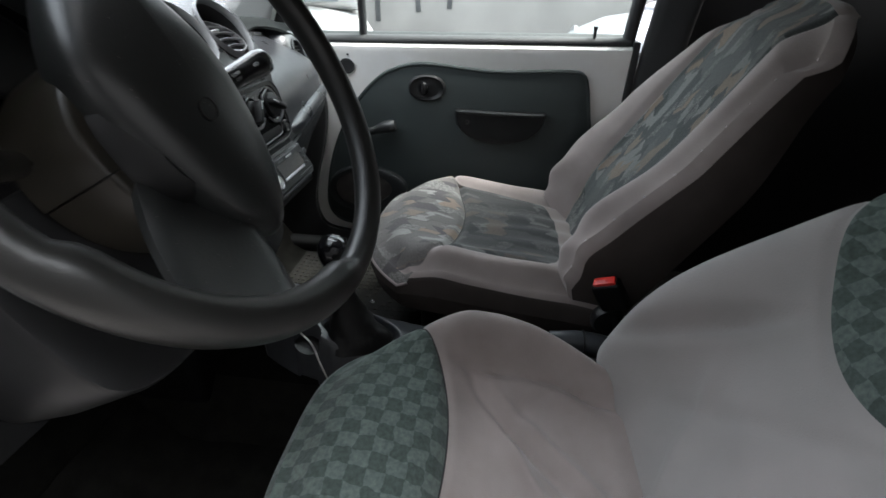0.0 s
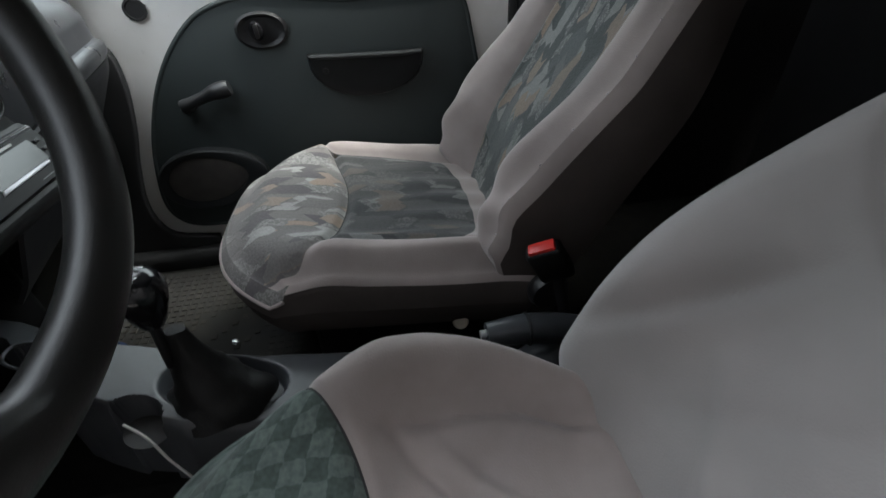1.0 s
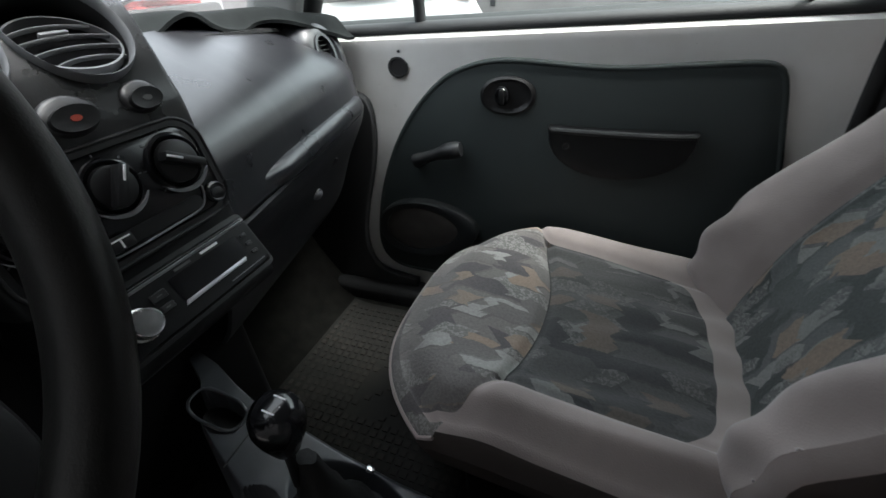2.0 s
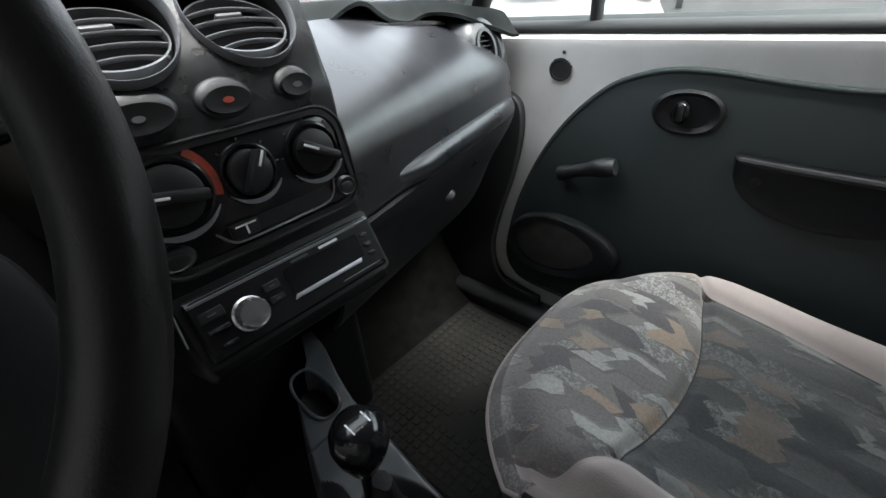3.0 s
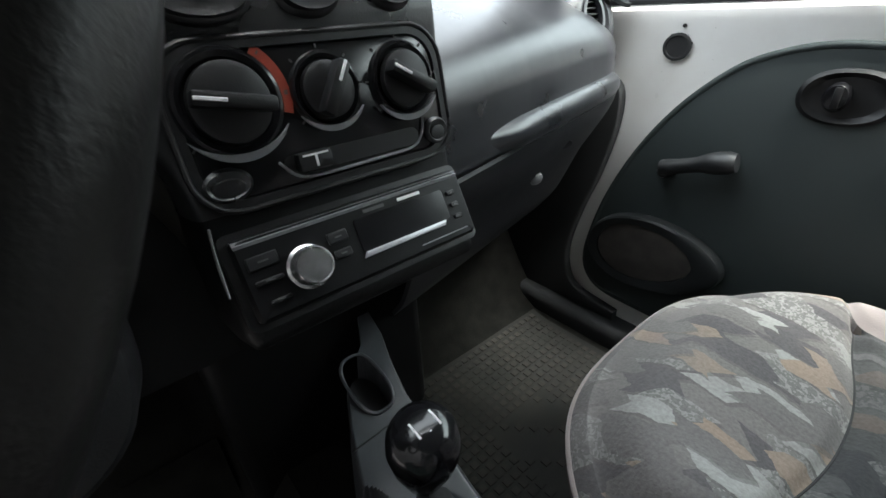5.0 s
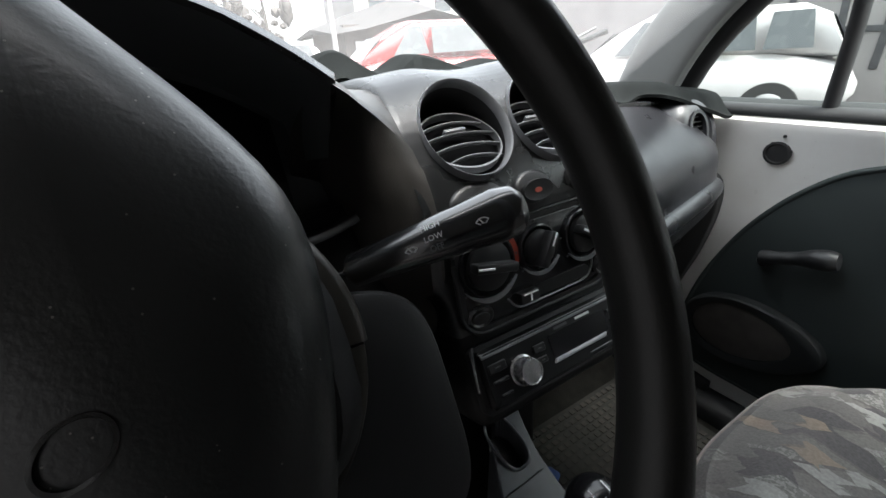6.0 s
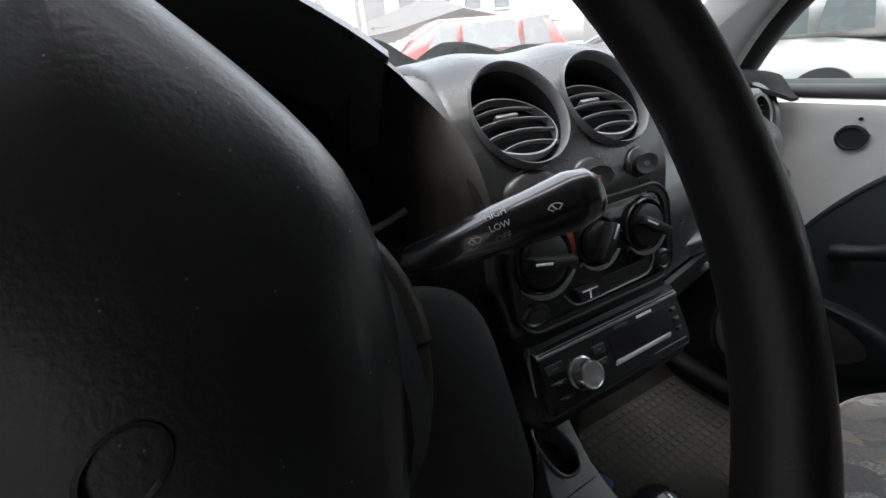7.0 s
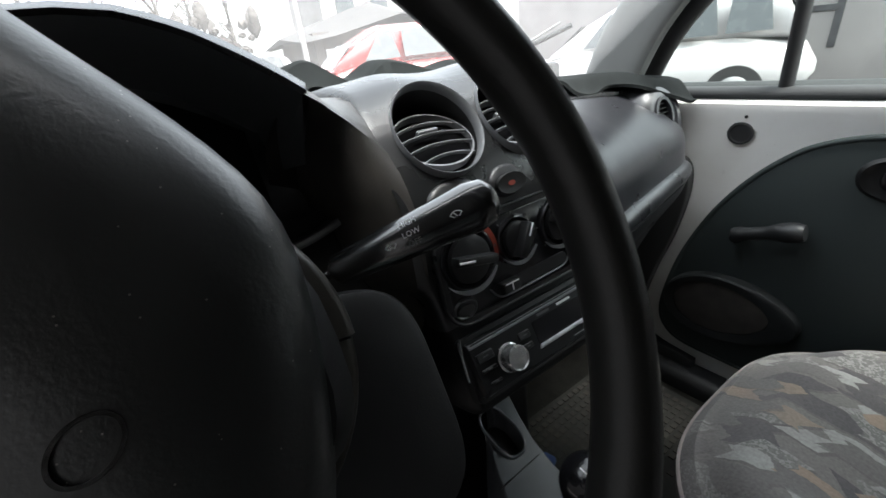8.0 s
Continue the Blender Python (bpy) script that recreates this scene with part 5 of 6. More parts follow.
part("upper_shroud", put(loft([[(*p, -0.045) for p in oval(0.125, 0.11, 32, 3)], [(*p, -0.06) for p in oval(0.15, 0.12, 32, 3)], [(*p, -0.12) for p in oval(0.16, 0.13, 32, 3)], [(*p, -0.20) for p in oval(0.15, 0.12, 32, 3)]]), WM @ pose(0, -0.01, 0)), M_BLACK, col, "black upper shroud")
part("lower_shroud", put(loft([[(*p, z) for p in oval(2 * a, 2 * b, 64, 4.5)] for a, b, z in ((0.12, 0.06, -0.152), (0.150, 0.087, -0.153), (0.156, 0.093, -0.155), (0.158, 0.095, -0.159), (0.158, 0.096, -0.24), (0.15, 0.09, -0.34))]), WM @ pose(0, -0.085, 0)), M_BLACK, col, "black lower column cover with a rounded top edge")


def half_collar(a0, a1, r):
    """One half shell of the switch housing behind the wheel."""
    return thicken(loft([[(q * math.cos(radians(a)), q * math.sin(radians(a)), z) for a in np.linspace(a0, a1, 40)] for q, z in ((r - 0.020, -0.0715), (r - 0.005, -0.0725), (r - 0.0015, -0.0745), (r, -0.078), (r + 0.001, -0.105), (r + 0.001, -0.150))], cap=False, closed=False), 0.002)


collar = part("collar", put(half_collar(-5, 185, 0.0885), WM @ pose(0, -0.007, 0)), M_BROWN, col, "brown-black switch housing behind the wheel")
part("collar_lower_half", put(half_collar(186, 354, 0.0865), WM @ pose(0, -0.007, 0)), M_BROWN, collar)
P0, P1 = Vector((-0.214, 0.511, 0.808)), Vector((-0.118, 0.465, 0.839))
ax = (P1 - P0).normalized()
SM = frame_m(P0, ax, (0, -0.9, 0.45))
STALK = ((-0.10, 0.004, 0.004), (0.0, 0.005, 0.005), (0.03, 0.012, 0.0105), (0.05, 0.0155, 0.013), (0.45, 0.0205, 0.0165), (0.62, 0.0225, 0.0175), (0.625, 0.0222, 0.0172), (0.85, 0.0255, 0.0185), (0.95, 0.0225, 0.016), (0.995, 0.014, 0.010), (1.01, 0.004, 0.003))
STALK_W, STALK_H = [(q[0], q[1]) for q in STALK], [(q[0], q[2]) for q in STALK]
L_ = (P1 - P0).length
st_rings = [[(a, b, t * L_) for a, b in oval(h_ * 1.5, w_ * 1.25, 24, 2.15)] for t, w_, h_ in STALK]
stalk = part("wiper_stalk", put(loft(st_rings), SM), M_STALK, col, "black wiper stalk with white print")
# the indicator stalk on the other side
Q0, Q1 = Vector((-0.410, 0.511, 0.808)), Vector((-0.506, 0.465, 0.839))
part("indicator_stalk", put(loft(st_rings), frame_m(Q0, (Q1 - Q0).normalized(), (0, -0.9, 0.45))), M_STALK, col, "black indicator stalk")
pn = Vector((-0.45, -0.70, 0.45))
pn = (pn - ax * pn.dot(ax)).normalized()


def stalk_print(bm_, s_, off):
    """Lays a flat print on the driver's side of the stalk, s_ along it and off across it, hugging its round section."""
    up_ = pn.cross(ax).normalized()
    ex, ey = SM.col[0].to_3d(), SM.col[1].to_3d()
    for v in bm_.verts:
        s, o = s_ + v.co.x, off + v.co.y
        t = s / L_
        A, B = along([(q[0], q[1] * 1.5 * 0.5) for q in STALK_H], t), along([(q[0], q[1] * 1.25 * 0.5) for q in STALK_W], t)
        lo, hi = 0.0, 0.03
        for _ in range(24):
            r_ = (lo + hi) / 2
            p = up_ * o + pn * r_
            if abs(p.dot(ex) / A) ** 2.15 + abs(p.dot(ey) / B) ** 2.15 < 1:
                lo = r_
            else:
                hi = r_
        v.co = P0 + ax * s + up_ * o + pn * (lo + 0.00015 + v.co.z * 0.5)
    return bm_


for word, off, inkm in (("HIGH", 0.0065, M_WHITEINK), ("LOW", 0.0, M_WHITEINK), ("OFF", -0.0058, M_DIMINK)):
    part("print_" + word.lower(), stalk_print(text_mesh(word, 0.0047, Matrix.Identity(4)), 0.056, off), inkm, stalk)
for s_, sz, off in ((0.042, 0.9, -0.002), (0.084, 0.95, -0.001)):
    fan = [(0.0055 * sz * math.sin(radians(a)), 0.0055 * sz * math.cos(radians(a))) for a in range(-50, 51, 10)] + [(0.0022 * sz * math.sin(radians(a)), 0.0022 * sz * math.cos(radians(a))) for a in range(50, -51, -10)]
    fin = [(x * 0.8, 0.0006 + y * 0.8) for x, y in fan]
    part("wiper_symbol", stalk_print(join(ring_plate(fan, fin, 0, 0.0006), put(box((-0.0003, -0.0019, 0), (0.0003, 0.0019, 0.0006)), pose(-0.0006, 0.0034, 0, 0, 0, 30))), s_, off - 0.0035), M_WHITEINK, stalk)

# ---- steering wheel ----
wheel = thing("steering_wheel", tuple(WC), "black moulded steering wheel with an oval airbag pad", "steering wheel")
R = 0.1955
# the rim stands a little askew to its hub
WR = frame_m((-0.3196, 0.4094, 0.844), (-0.077, -0.880, 0.469))


def rim_r(t):
    """The foam is thicker round the foot of the spoke."""
    a = (t * 360) % 360
    return 0.0140 + 0.0042 * step(191, 197, a) * step(272, 266, a)


circle = [(R * math.cos(2 * math.pi * i / 120), R * math.sin(2 * math.pi * i / 120)) for i in range(120)]
rings = []
for i, (x, y) in enumerate(circle + circle[:1]):
    q = rim_r(i / 120)
    d = Vector((x, y, 0)).normalized()
    rings.append([Vector((x, y, 0)) - d * (q - 0.0140) + d * (q * 1.0 * math.cos(2 * math.pi * k / 18)) + Vector((0, 0, q * 1.12 * math.sin(2 * math.pi * k / 18))) for k in range(18)])
bm = loft(rings, cap=False)
bmesh.ops.remove_doubles(bm, verts=bm.verts, dist=1e-6)
part("rim", put(bm, WR), M_WHEEL, wheel, "black foam wheel rim, worn dull")


PAD = [(0.012, 0.0685), (0.030, 0.0700), (0.045, 0.0690), (0.060, 0.0655), (0.075, 0.0590), (0.090, 0.0500), (0.105, 0.0395), (0.120, 0.0280), (0.135, 0.0165), (0.147, 0.0075), (0.154, 0.0)]


def pad_ring(k, z):
    """Outline of the pad: drawn to a blunt point at the top, round below."""
    out = []
    for i in range(64):
        a = 2 * math.pi * i / 64
        c, s_ = math.cos(a), math.sin(a)
        if s_ > 0:
            y = 0.012 + 0.142 * s_ ** 1.15
            out.append((math.copysign(k * along(PAD, y), c), 0.012 + k * (y - 0.012), z))
        else:
            out.append((0.0685 * k * c * (1 + 0.20 * s_), 0.012 + 0.135 * k * s_, z))
    return out


padp = part("airbag_pad", put(loft([pad_ring(0.90, -0.095), pad_ring(1.0, -0.075), pad_ring(1.02, -0.056), pad_ring(0.985, -0.046), pad_ring(0.90, -0.038), pad_ring(0.74, -0.031), pad_ring(0.50, -0.027), pad_ring(0.25, -0.025), pad_ring(0.05, -0.0245)]), WM), M_PAD, wheel, "oval grained airbag pad")
part("emblem", put(ring_plate(oval(0.0228, 0.0178, 40), oval(0.0200, 0.0150, 40), -0.029, -0.0238), WM @ pose(-0.0118, -0.0055, 0, 0, 0, 35)), M_STALK, padp, "moulded plain oval badge rim")
# one broad lower spoke; the wheel stands turned a little
rings = []
for t in np.linspace(0, 1, 10):
    r_ = lerp(0.070, R - 0.002, t)
    row = []
    for k, h in [(k, 1) for k in np.linspace(-1, 1, 15)] + [(k, -1) for k in np.linspace(1, -1, 15)]:
        half = lerp(34, 14, t ** 0.8)
        ang = radians(-125 + k * half)
        edge = 1 - 0.55 * step(0.8, 1.0, abs(k))
        row.append(Vector((r_ * math.cos(ang), r_ * math.sin(ang), -0.058 * (1 - t) ** 0.9 - 0.004 + h * 0.010 * edge)))
    rings.append(row)
part("spoke", put(loft(rings), WR), M_PAD, wheel, "broad black lower spoke")

# ---- centre console, gear lever, hand brake ----
console = thing("centre_console", (0.0, 0.45, 0.19), "grey plastic centre console round the gear lever", "console")


def con_top(y):
    """Half width, height and middle of the console at y."""
    return (along([(0.18, 0.066), (0.36, 0.080), (0.48, 0.082), (0.56, 0.070), (0.62, 0.054), (0.66, 0.046), (0.70, 0.023), (0.74, 0.013)], y),
            along([(0.18, 0.258), (0.40, 0.285), (0.50, 0.318), (0.58, 0.352), (0.66, 0.386), (0.70, 0.402), (0.74, 0.412)], y),
            along([(0.18, 0.0), (0.48, 0.0), (0.58, 0.014), (0.62, 0.022), (0.66, 0.036), (0.70, 0.065), (0.74, 0.078)], y))


def con(u, v):
    y = lerp(0.74, 0.18, v)
    half, zt, mid_ = con_top(y)
    a = abs(2 * u - 1)
    drop = step(0.66, 1.0, a)
    x = (2 * u - 1) * half * (1 + 0.10 * drop) + mid_
    # the slot ahead of the lever, the hollow of the gaiter and a cup hollow beside it
    tray = 0.05 * step(1.02, 0.90, (abs((x - 0.026) / 0.0215) ** 3 + abs((y - 0.652) / 0.036) ** 3) ** (1 / 3))
    well = 0.03 * step(1.0, 0.8, math.hypot((x - 0.004) / 0.052, (y - 0.44) / 0.085))
    cup = 0.045 * step(1.0, 0.9, math.hypot((x + 0.050) / 0.028, (y - 0.535) / 0.030))
    return (x, y, zt - (zt - 0.19) * drop ** 1.6 - tray - well - cup)


part("console_body", thicken(sheet(con, 120, 180), 0.004), M_CONSOLE, console, "scuffed grey console moulding")
# black plates give the slot and the cup hollow their deep shade
part("tray_bottom", put(slab(oval(0.044, 0.074, 24), 0, 0.002), frame_m((0.026, 0.652, 0.346), (0, -0.42, 0.9))), M_BLACK, console, "black slot bottom, coloured for its deep shade")
part("tray_rim", tube([(0.026 + 0.023 * math.copysign(abs(math.cos(a)) ** 0.7, math.cos(a)), 0.652 + 0.0375 * math.copysign(abs(math.sin(a)) ** 0.7, math.sin(a)), con_top(0.652 + 0.0375 * math.sin(a))[1] + 0.0015) for a in np.linspace(0, 2 * math.pi, 41)[:-1]], 0.0024, 8, True), M_CONSOLE, console, "pale rounded slot rim")
part("cup_bottom", put(slab(oval(0.05, 0.054, 24), 0, 0.002), frame_m((-0.050, 0.535, 0.288), (0, -0.35, 0.93))), M_BLACK, console, "black cup bottom, coloured for its deep shade")
part("console_seam", tube([(x, 0.598 + 0.05 * (x - 0.0), con_top(0.598)[1] + 0.0002) for x in np.linspace(-0.030, 0.052, 12)], 0.0012, 6), M_BLACK, console, "dark joint across the console")

lever = thing("gear_lever", (-0.022, 0.44, 0.29), "black gear lever with a glossy knob and leather gaiter", "gear lever")
GK = Vector((-0.024, 0.462, 0.500))
gz = Vector((-0.02, -0.12, 0.99)).normalized()
GM = frame_m(GK, gz)
knob = part("knob", put(lathe([(0.012, -0.046), (0.016, -0.040), (0.020, -0.028), (0.0255, -0.012), (0.0285, 0.004), (0.0275, 0.016), (0.023, 0.026), (0.016, 0.0315), (0.008, 0.0335), (0.001, 0.034)], 32), GM), M_GLOSSBLACK, lever, "glossy black gear knob")
marks = [box((-0.010, -0.0008, 0), (0.010, 0.0008, 0.0006))] + [box((x - 0.0008, -0.007, 0), (x + 0.0008, 0.007, 0.0006)) for x in (-0.009, 0, 0.009)]
part("shift_pattern", put(join(*marks), GM @ pose(0, -0.002, 0.0328)), M_WHITEINK, knob, "white shift pattern")
for ch, x, y in (("1", -0.012, 0.011), ("3", 0.0, 0.012), ("5", 0.012, 0.011)):
    part("numeral", text_mesh(ch, 0.007, GM @ pose(x, y, 0.0300 if x else 0.0312, -22, 12 * (1 if x > 0 else -1) * (x != 0))), M_WHITEINK, knob)
part("shaft", tube([GK - gz * 0.04, GK - gz * 0.12, Vector((-0.015, 0.448, 0.30))], 0.0065, 10), M_BLACK, lever)
bt = []
for i, (r_, h) in enumerate(((0.074, 0.0), (0.070, 0.012), (0.060, 0.030), (0.052, 0.036), (0.046, 0.055), (0.038, 0.064), (0.032, 0.085), (0.024, 0.10), (0.017, 0.125), (0.013, 0.15))):
    bt.append([(-0.015 - 0.006 * h + r_ * 0.72 * (1 + 0.09 * math.sin(5 * a + i * 1.3)) * math.cos(a), 0.445 + 0.06 * h + r_ * (1 + 0.08 * math.sin(4 * a + i)) * math.sin(a), 0.285 + h) for a in np.linspace(0, 2 * math.pi, 33)[:-1]])
part("gaiter", loft(bt), M_LEATHER, lever, "creased black gaiter")
part("gaiter_button", put(lathe([(0.006, 0), (0.006, 0.004), (0.002, 0.006)], 12), frame_m((0.035, 0.42, 0.345), (0.5, -0.3, 0.8))), M_CHROME, lever, "small bright stud")

brake = thing("hand_brake", (0.02, -0.05, 0.19), "grey hand brake lever lying between the seats", "hand brake")
part("brake_grip", tube(smooth_path([(0.012, -0.18, 0.245), (0.012, -0.10, 0.284), (0.012, -0.02, 0.304), (0.012, 0.050, 0.304)], 8), lambda t: 0.019 + 0.006 * math.sin(3 * t), 18), M_CONSOLE, brake, "worn grey brake grip")
part("grip_groove", tube([(0.012 + 0.0252 * math.cos(a), -0.015, 0.3045 + 0.0252 * math.sin(a)) for a in np.linspace(0, 2 * math.pi, 33)[:-1]], 0.0022, 6, True), M_BLACK, brake, "dark groove round the grip")
part("brake_button", tube([(0.012, 0.050, 0.304), (0.012, 0.060, 0.304)], 0.009, 12), M_METAL, brake, "small steel release button")
part("brake_boot", loft([[(0.012 + 0.055 * k * math.cos(a), -0.11 + 0.13 * k * math.sin(a), z) for a in np.linspace(0, 2 * math.pi, 25)[:-1]] for k, z in ((1, 0.185), (1.0, 0.205), (0.86, 0.212), (0.90, 0.222), (0.72, 0.230), (0.75, 0.238), (0.5, 0.250), (0.35, 0.262))]), M_CONSOLE, brake, "ribbed grey brake boot")

buckle = thing("belt_buckle", (0.055, -0.06, 0.22), "black seat belt buckle with a red release button", "belt buckle")
BM = frame_m((0.056, -0.043, 0.427), (-0.10, 0.50, 0.86), (0.35, 0.9, -0.4))
part("buckle_body", put(box((-0.028, -0.014, -0.075), (0.028, 0.014, -0.002), 0.007, 3), BM), M_DEEPBLACK, buckle, "black buckle body")
part("release_button", put(box((-0.021, -0.0095, -0.006), (0.021, 0.0095, 0.004), 0.003, 2), BM), M_RED, buckle, "red release button")
part("stalk", tube([BM @ Vector((0, 0, -0.07)), Vector((0.06, -0.10, 0.28)), Vector((0.06, -0.11, 0.21))], 0.011, 8, flat=0.5), M_BLACK, buckle)

cap = solo("seat_knob", put(lathe([(0.015, 0), (0.015, 0.008), (0.012, 0.012), (0.003, 0.013)], 20), frame_m((0.118, 0.072, 0.235), (-1, 0.1, 0.35), (0, 1, 0))), M_CREAM, (0.118, 0.072, 0.235), "round cream plastic cap on the seat side", "cap")

# rubber mat with raised squares, passenger footwell
mat_ob = thing("floor_mat", (0.35, 0.6, 0.06), "dusty black rubber floor mat with raised squares", "floor mat")
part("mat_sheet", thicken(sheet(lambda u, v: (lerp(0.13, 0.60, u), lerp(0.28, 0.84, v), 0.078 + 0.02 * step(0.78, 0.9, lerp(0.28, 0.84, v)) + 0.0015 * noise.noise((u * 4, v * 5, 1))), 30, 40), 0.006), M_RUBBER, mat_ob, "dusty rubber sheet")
pads = []
for i in range(23):
    for k in range(28):
        x, y = 0.148 + 0.0195 * i, 0.298 + 0.0195 * k
        if 5 < i < 14 and 9 < k < 19 and (i + k) % 5:
            continue
        z = 0.081 + 0.02 * step(0.78, 0.9, y) + 0.0012 * noise.noise((x * 40, y * 40, 2))
        r_ = 0.0078
        pads.append(loft([[(x + r_ * a, y + r_ * b, z - 0.003) for a, b in ((-1, -1), (1, -1), (1, 1), (-1, 1))], [(x + r_ * 0.8 * a, y + r_ * 0.8 * b, z + 0.005) for a, b in ((-1, -1), (1, -1), (1, 1), (-1, 1))]]))
part("mat_tread", join(*pads), M_RIB, mat_ob, "dusty raised rubber squares", smooth=False)
dm = thing("driver_mat", (-0.35, 0.6, 0.06), "worn dark carpet mat in the driver's footwell", "floor mat")
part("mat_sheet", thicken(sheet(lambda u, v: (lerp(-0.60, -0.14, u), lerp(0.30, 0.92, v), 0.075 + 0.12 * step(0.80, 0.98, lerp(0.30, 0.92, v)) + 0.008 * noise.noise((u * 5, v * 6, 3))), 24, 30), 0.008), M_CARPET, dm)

rag = []
random.seed(11)
for i in range(14):
    t = i / 13
    rr_ = 0.024 * math.sin(math.pi * (0.12 + 0.86 * t)) ** 0.7
    rag.append([(0.056 + rr_ * (1 + 0.16 * math.sin(5 * a + 3 * t) + 0.1 * math.sin(9 * a + 7 * t)) * math.cos(a), 0.600 + rr_ * (1 + 0.16 * math.sin(4 * a + 2 * t)) * math.sin(a), 0.296 + 0.062 * t) for a in np.linspace(0, 2 * math.pi, 29)[:-1]])
solo("crumpled_rag", loft(rag), M_BLUE, (0.056, 0.600, 0.30), "crumpled dark blue rag on the console", "rag")
solo("charger_cable", tube(smooth_path([(-0.075, 0.53, 0.345), (-0.088, 0.505, 0.33), (-0.098, 0.49, 0.29), (-0.100, 0.478, 0.24), (-0.104, 0.47, 0.20), (-0.12, 0.46, 0.165)], 8), 0.0018, 6), M_CABLE, (-0.09, 0.5, 0.3), "thin white cable hanging off the console", "cable")

# ---- outside: bonnet, wipers, cars, walls ----
solo("bonnet", thicken(sheet(lambda u, v: (lerp(-0.70, 0.70, u), lerp(1.22, 2.0, v) - 0.18 * (2 * u - 1) ** 2 * (1 - 0.3 * v), 0.80 - 0.03 * (2 * u - 1) ** 2 - 0.30 * v ** 2.2), 24, 16), 0.01), M_PAINT, (0, 1.5, 0.5), "white painted car bonnet ahead of the windscreen", "bonnet")
solo("cowl_panel", thicken(sheet(lambda u, v: (lerp(-0.70, 0.70, u), lerp(1.165, 1.25, v) - 0.17 * (2 * u - 1) ** 2, 0.800 + 0.012 * math.sin(math.pi * v)), 24, 6), 0.01), M_BLACK, (0, 1.2, 0.8), "black plastic cowl under the windscreen", "cowl")

for s, nm in ((1, "wing_east"), (-1, "wing_west")):
    x0, x1 = sorted((0.66 * s, 0.715 * s))
    solo(nm, loft([[(x0, y, -0.05 + 0.25 * step(0.16, 0.02, abs(y - 1.55)) ), (x1, y, -0.05 + 0.25 * step(0.16, 0.02, abs(y - 1.55))), (x1, y, h - 0.01), (x0, y, h)] for y, h in ((1.10, 0.76), (1.30, 0.755), (1.50, 0.735), (1.70, 0.68), (1.88, 0.58))]), M_PAINT, (x0, 1.5, 0), "white painted front wing of the car", "wing", kind="structure", smooth=False)
solo("front_panel", box((-0.70, 1.84, -0.05), (0.70, 1.90, 0.50), 0.02), M_PAINT, (0, 1.87, 0), "white painted front panel of the car", "panel", kind="structure")


def wiper(pts, nm):
    wp = thing(nm, pts[0], "black windscreen wiper parked on the glass", "wiper", "wipers")
    path = smooth_path(pts, 6)
    part("arm", tube(path, lambda t: 0.009 - 0.004 * t, 8, flat=0.6), M_BLACK, wp)
    part("blade", tube([p + Vector((0.04, 0.0, 0.012)) for p in path[len(path) // 3:]], 0.006, 6), M_SEAL, wp)
    part("bracket", tube([path[len(path) // 2] + Vector((0, 0, 0.0)), path[-1] + Vector((0.0, 0, 0.020))], 0.003, 6), M_METAL, wp)


wiper([(-0.20, 1.235, 0.83), (0.08, 1.245, 0.845), (0.36, 1.215, 0.855)], "wiper")
wiper([(0.30, 1.225, 0.82), (0.48, 1.15, 0.87), (0.60, 1.02, 0.93)], "wiper")


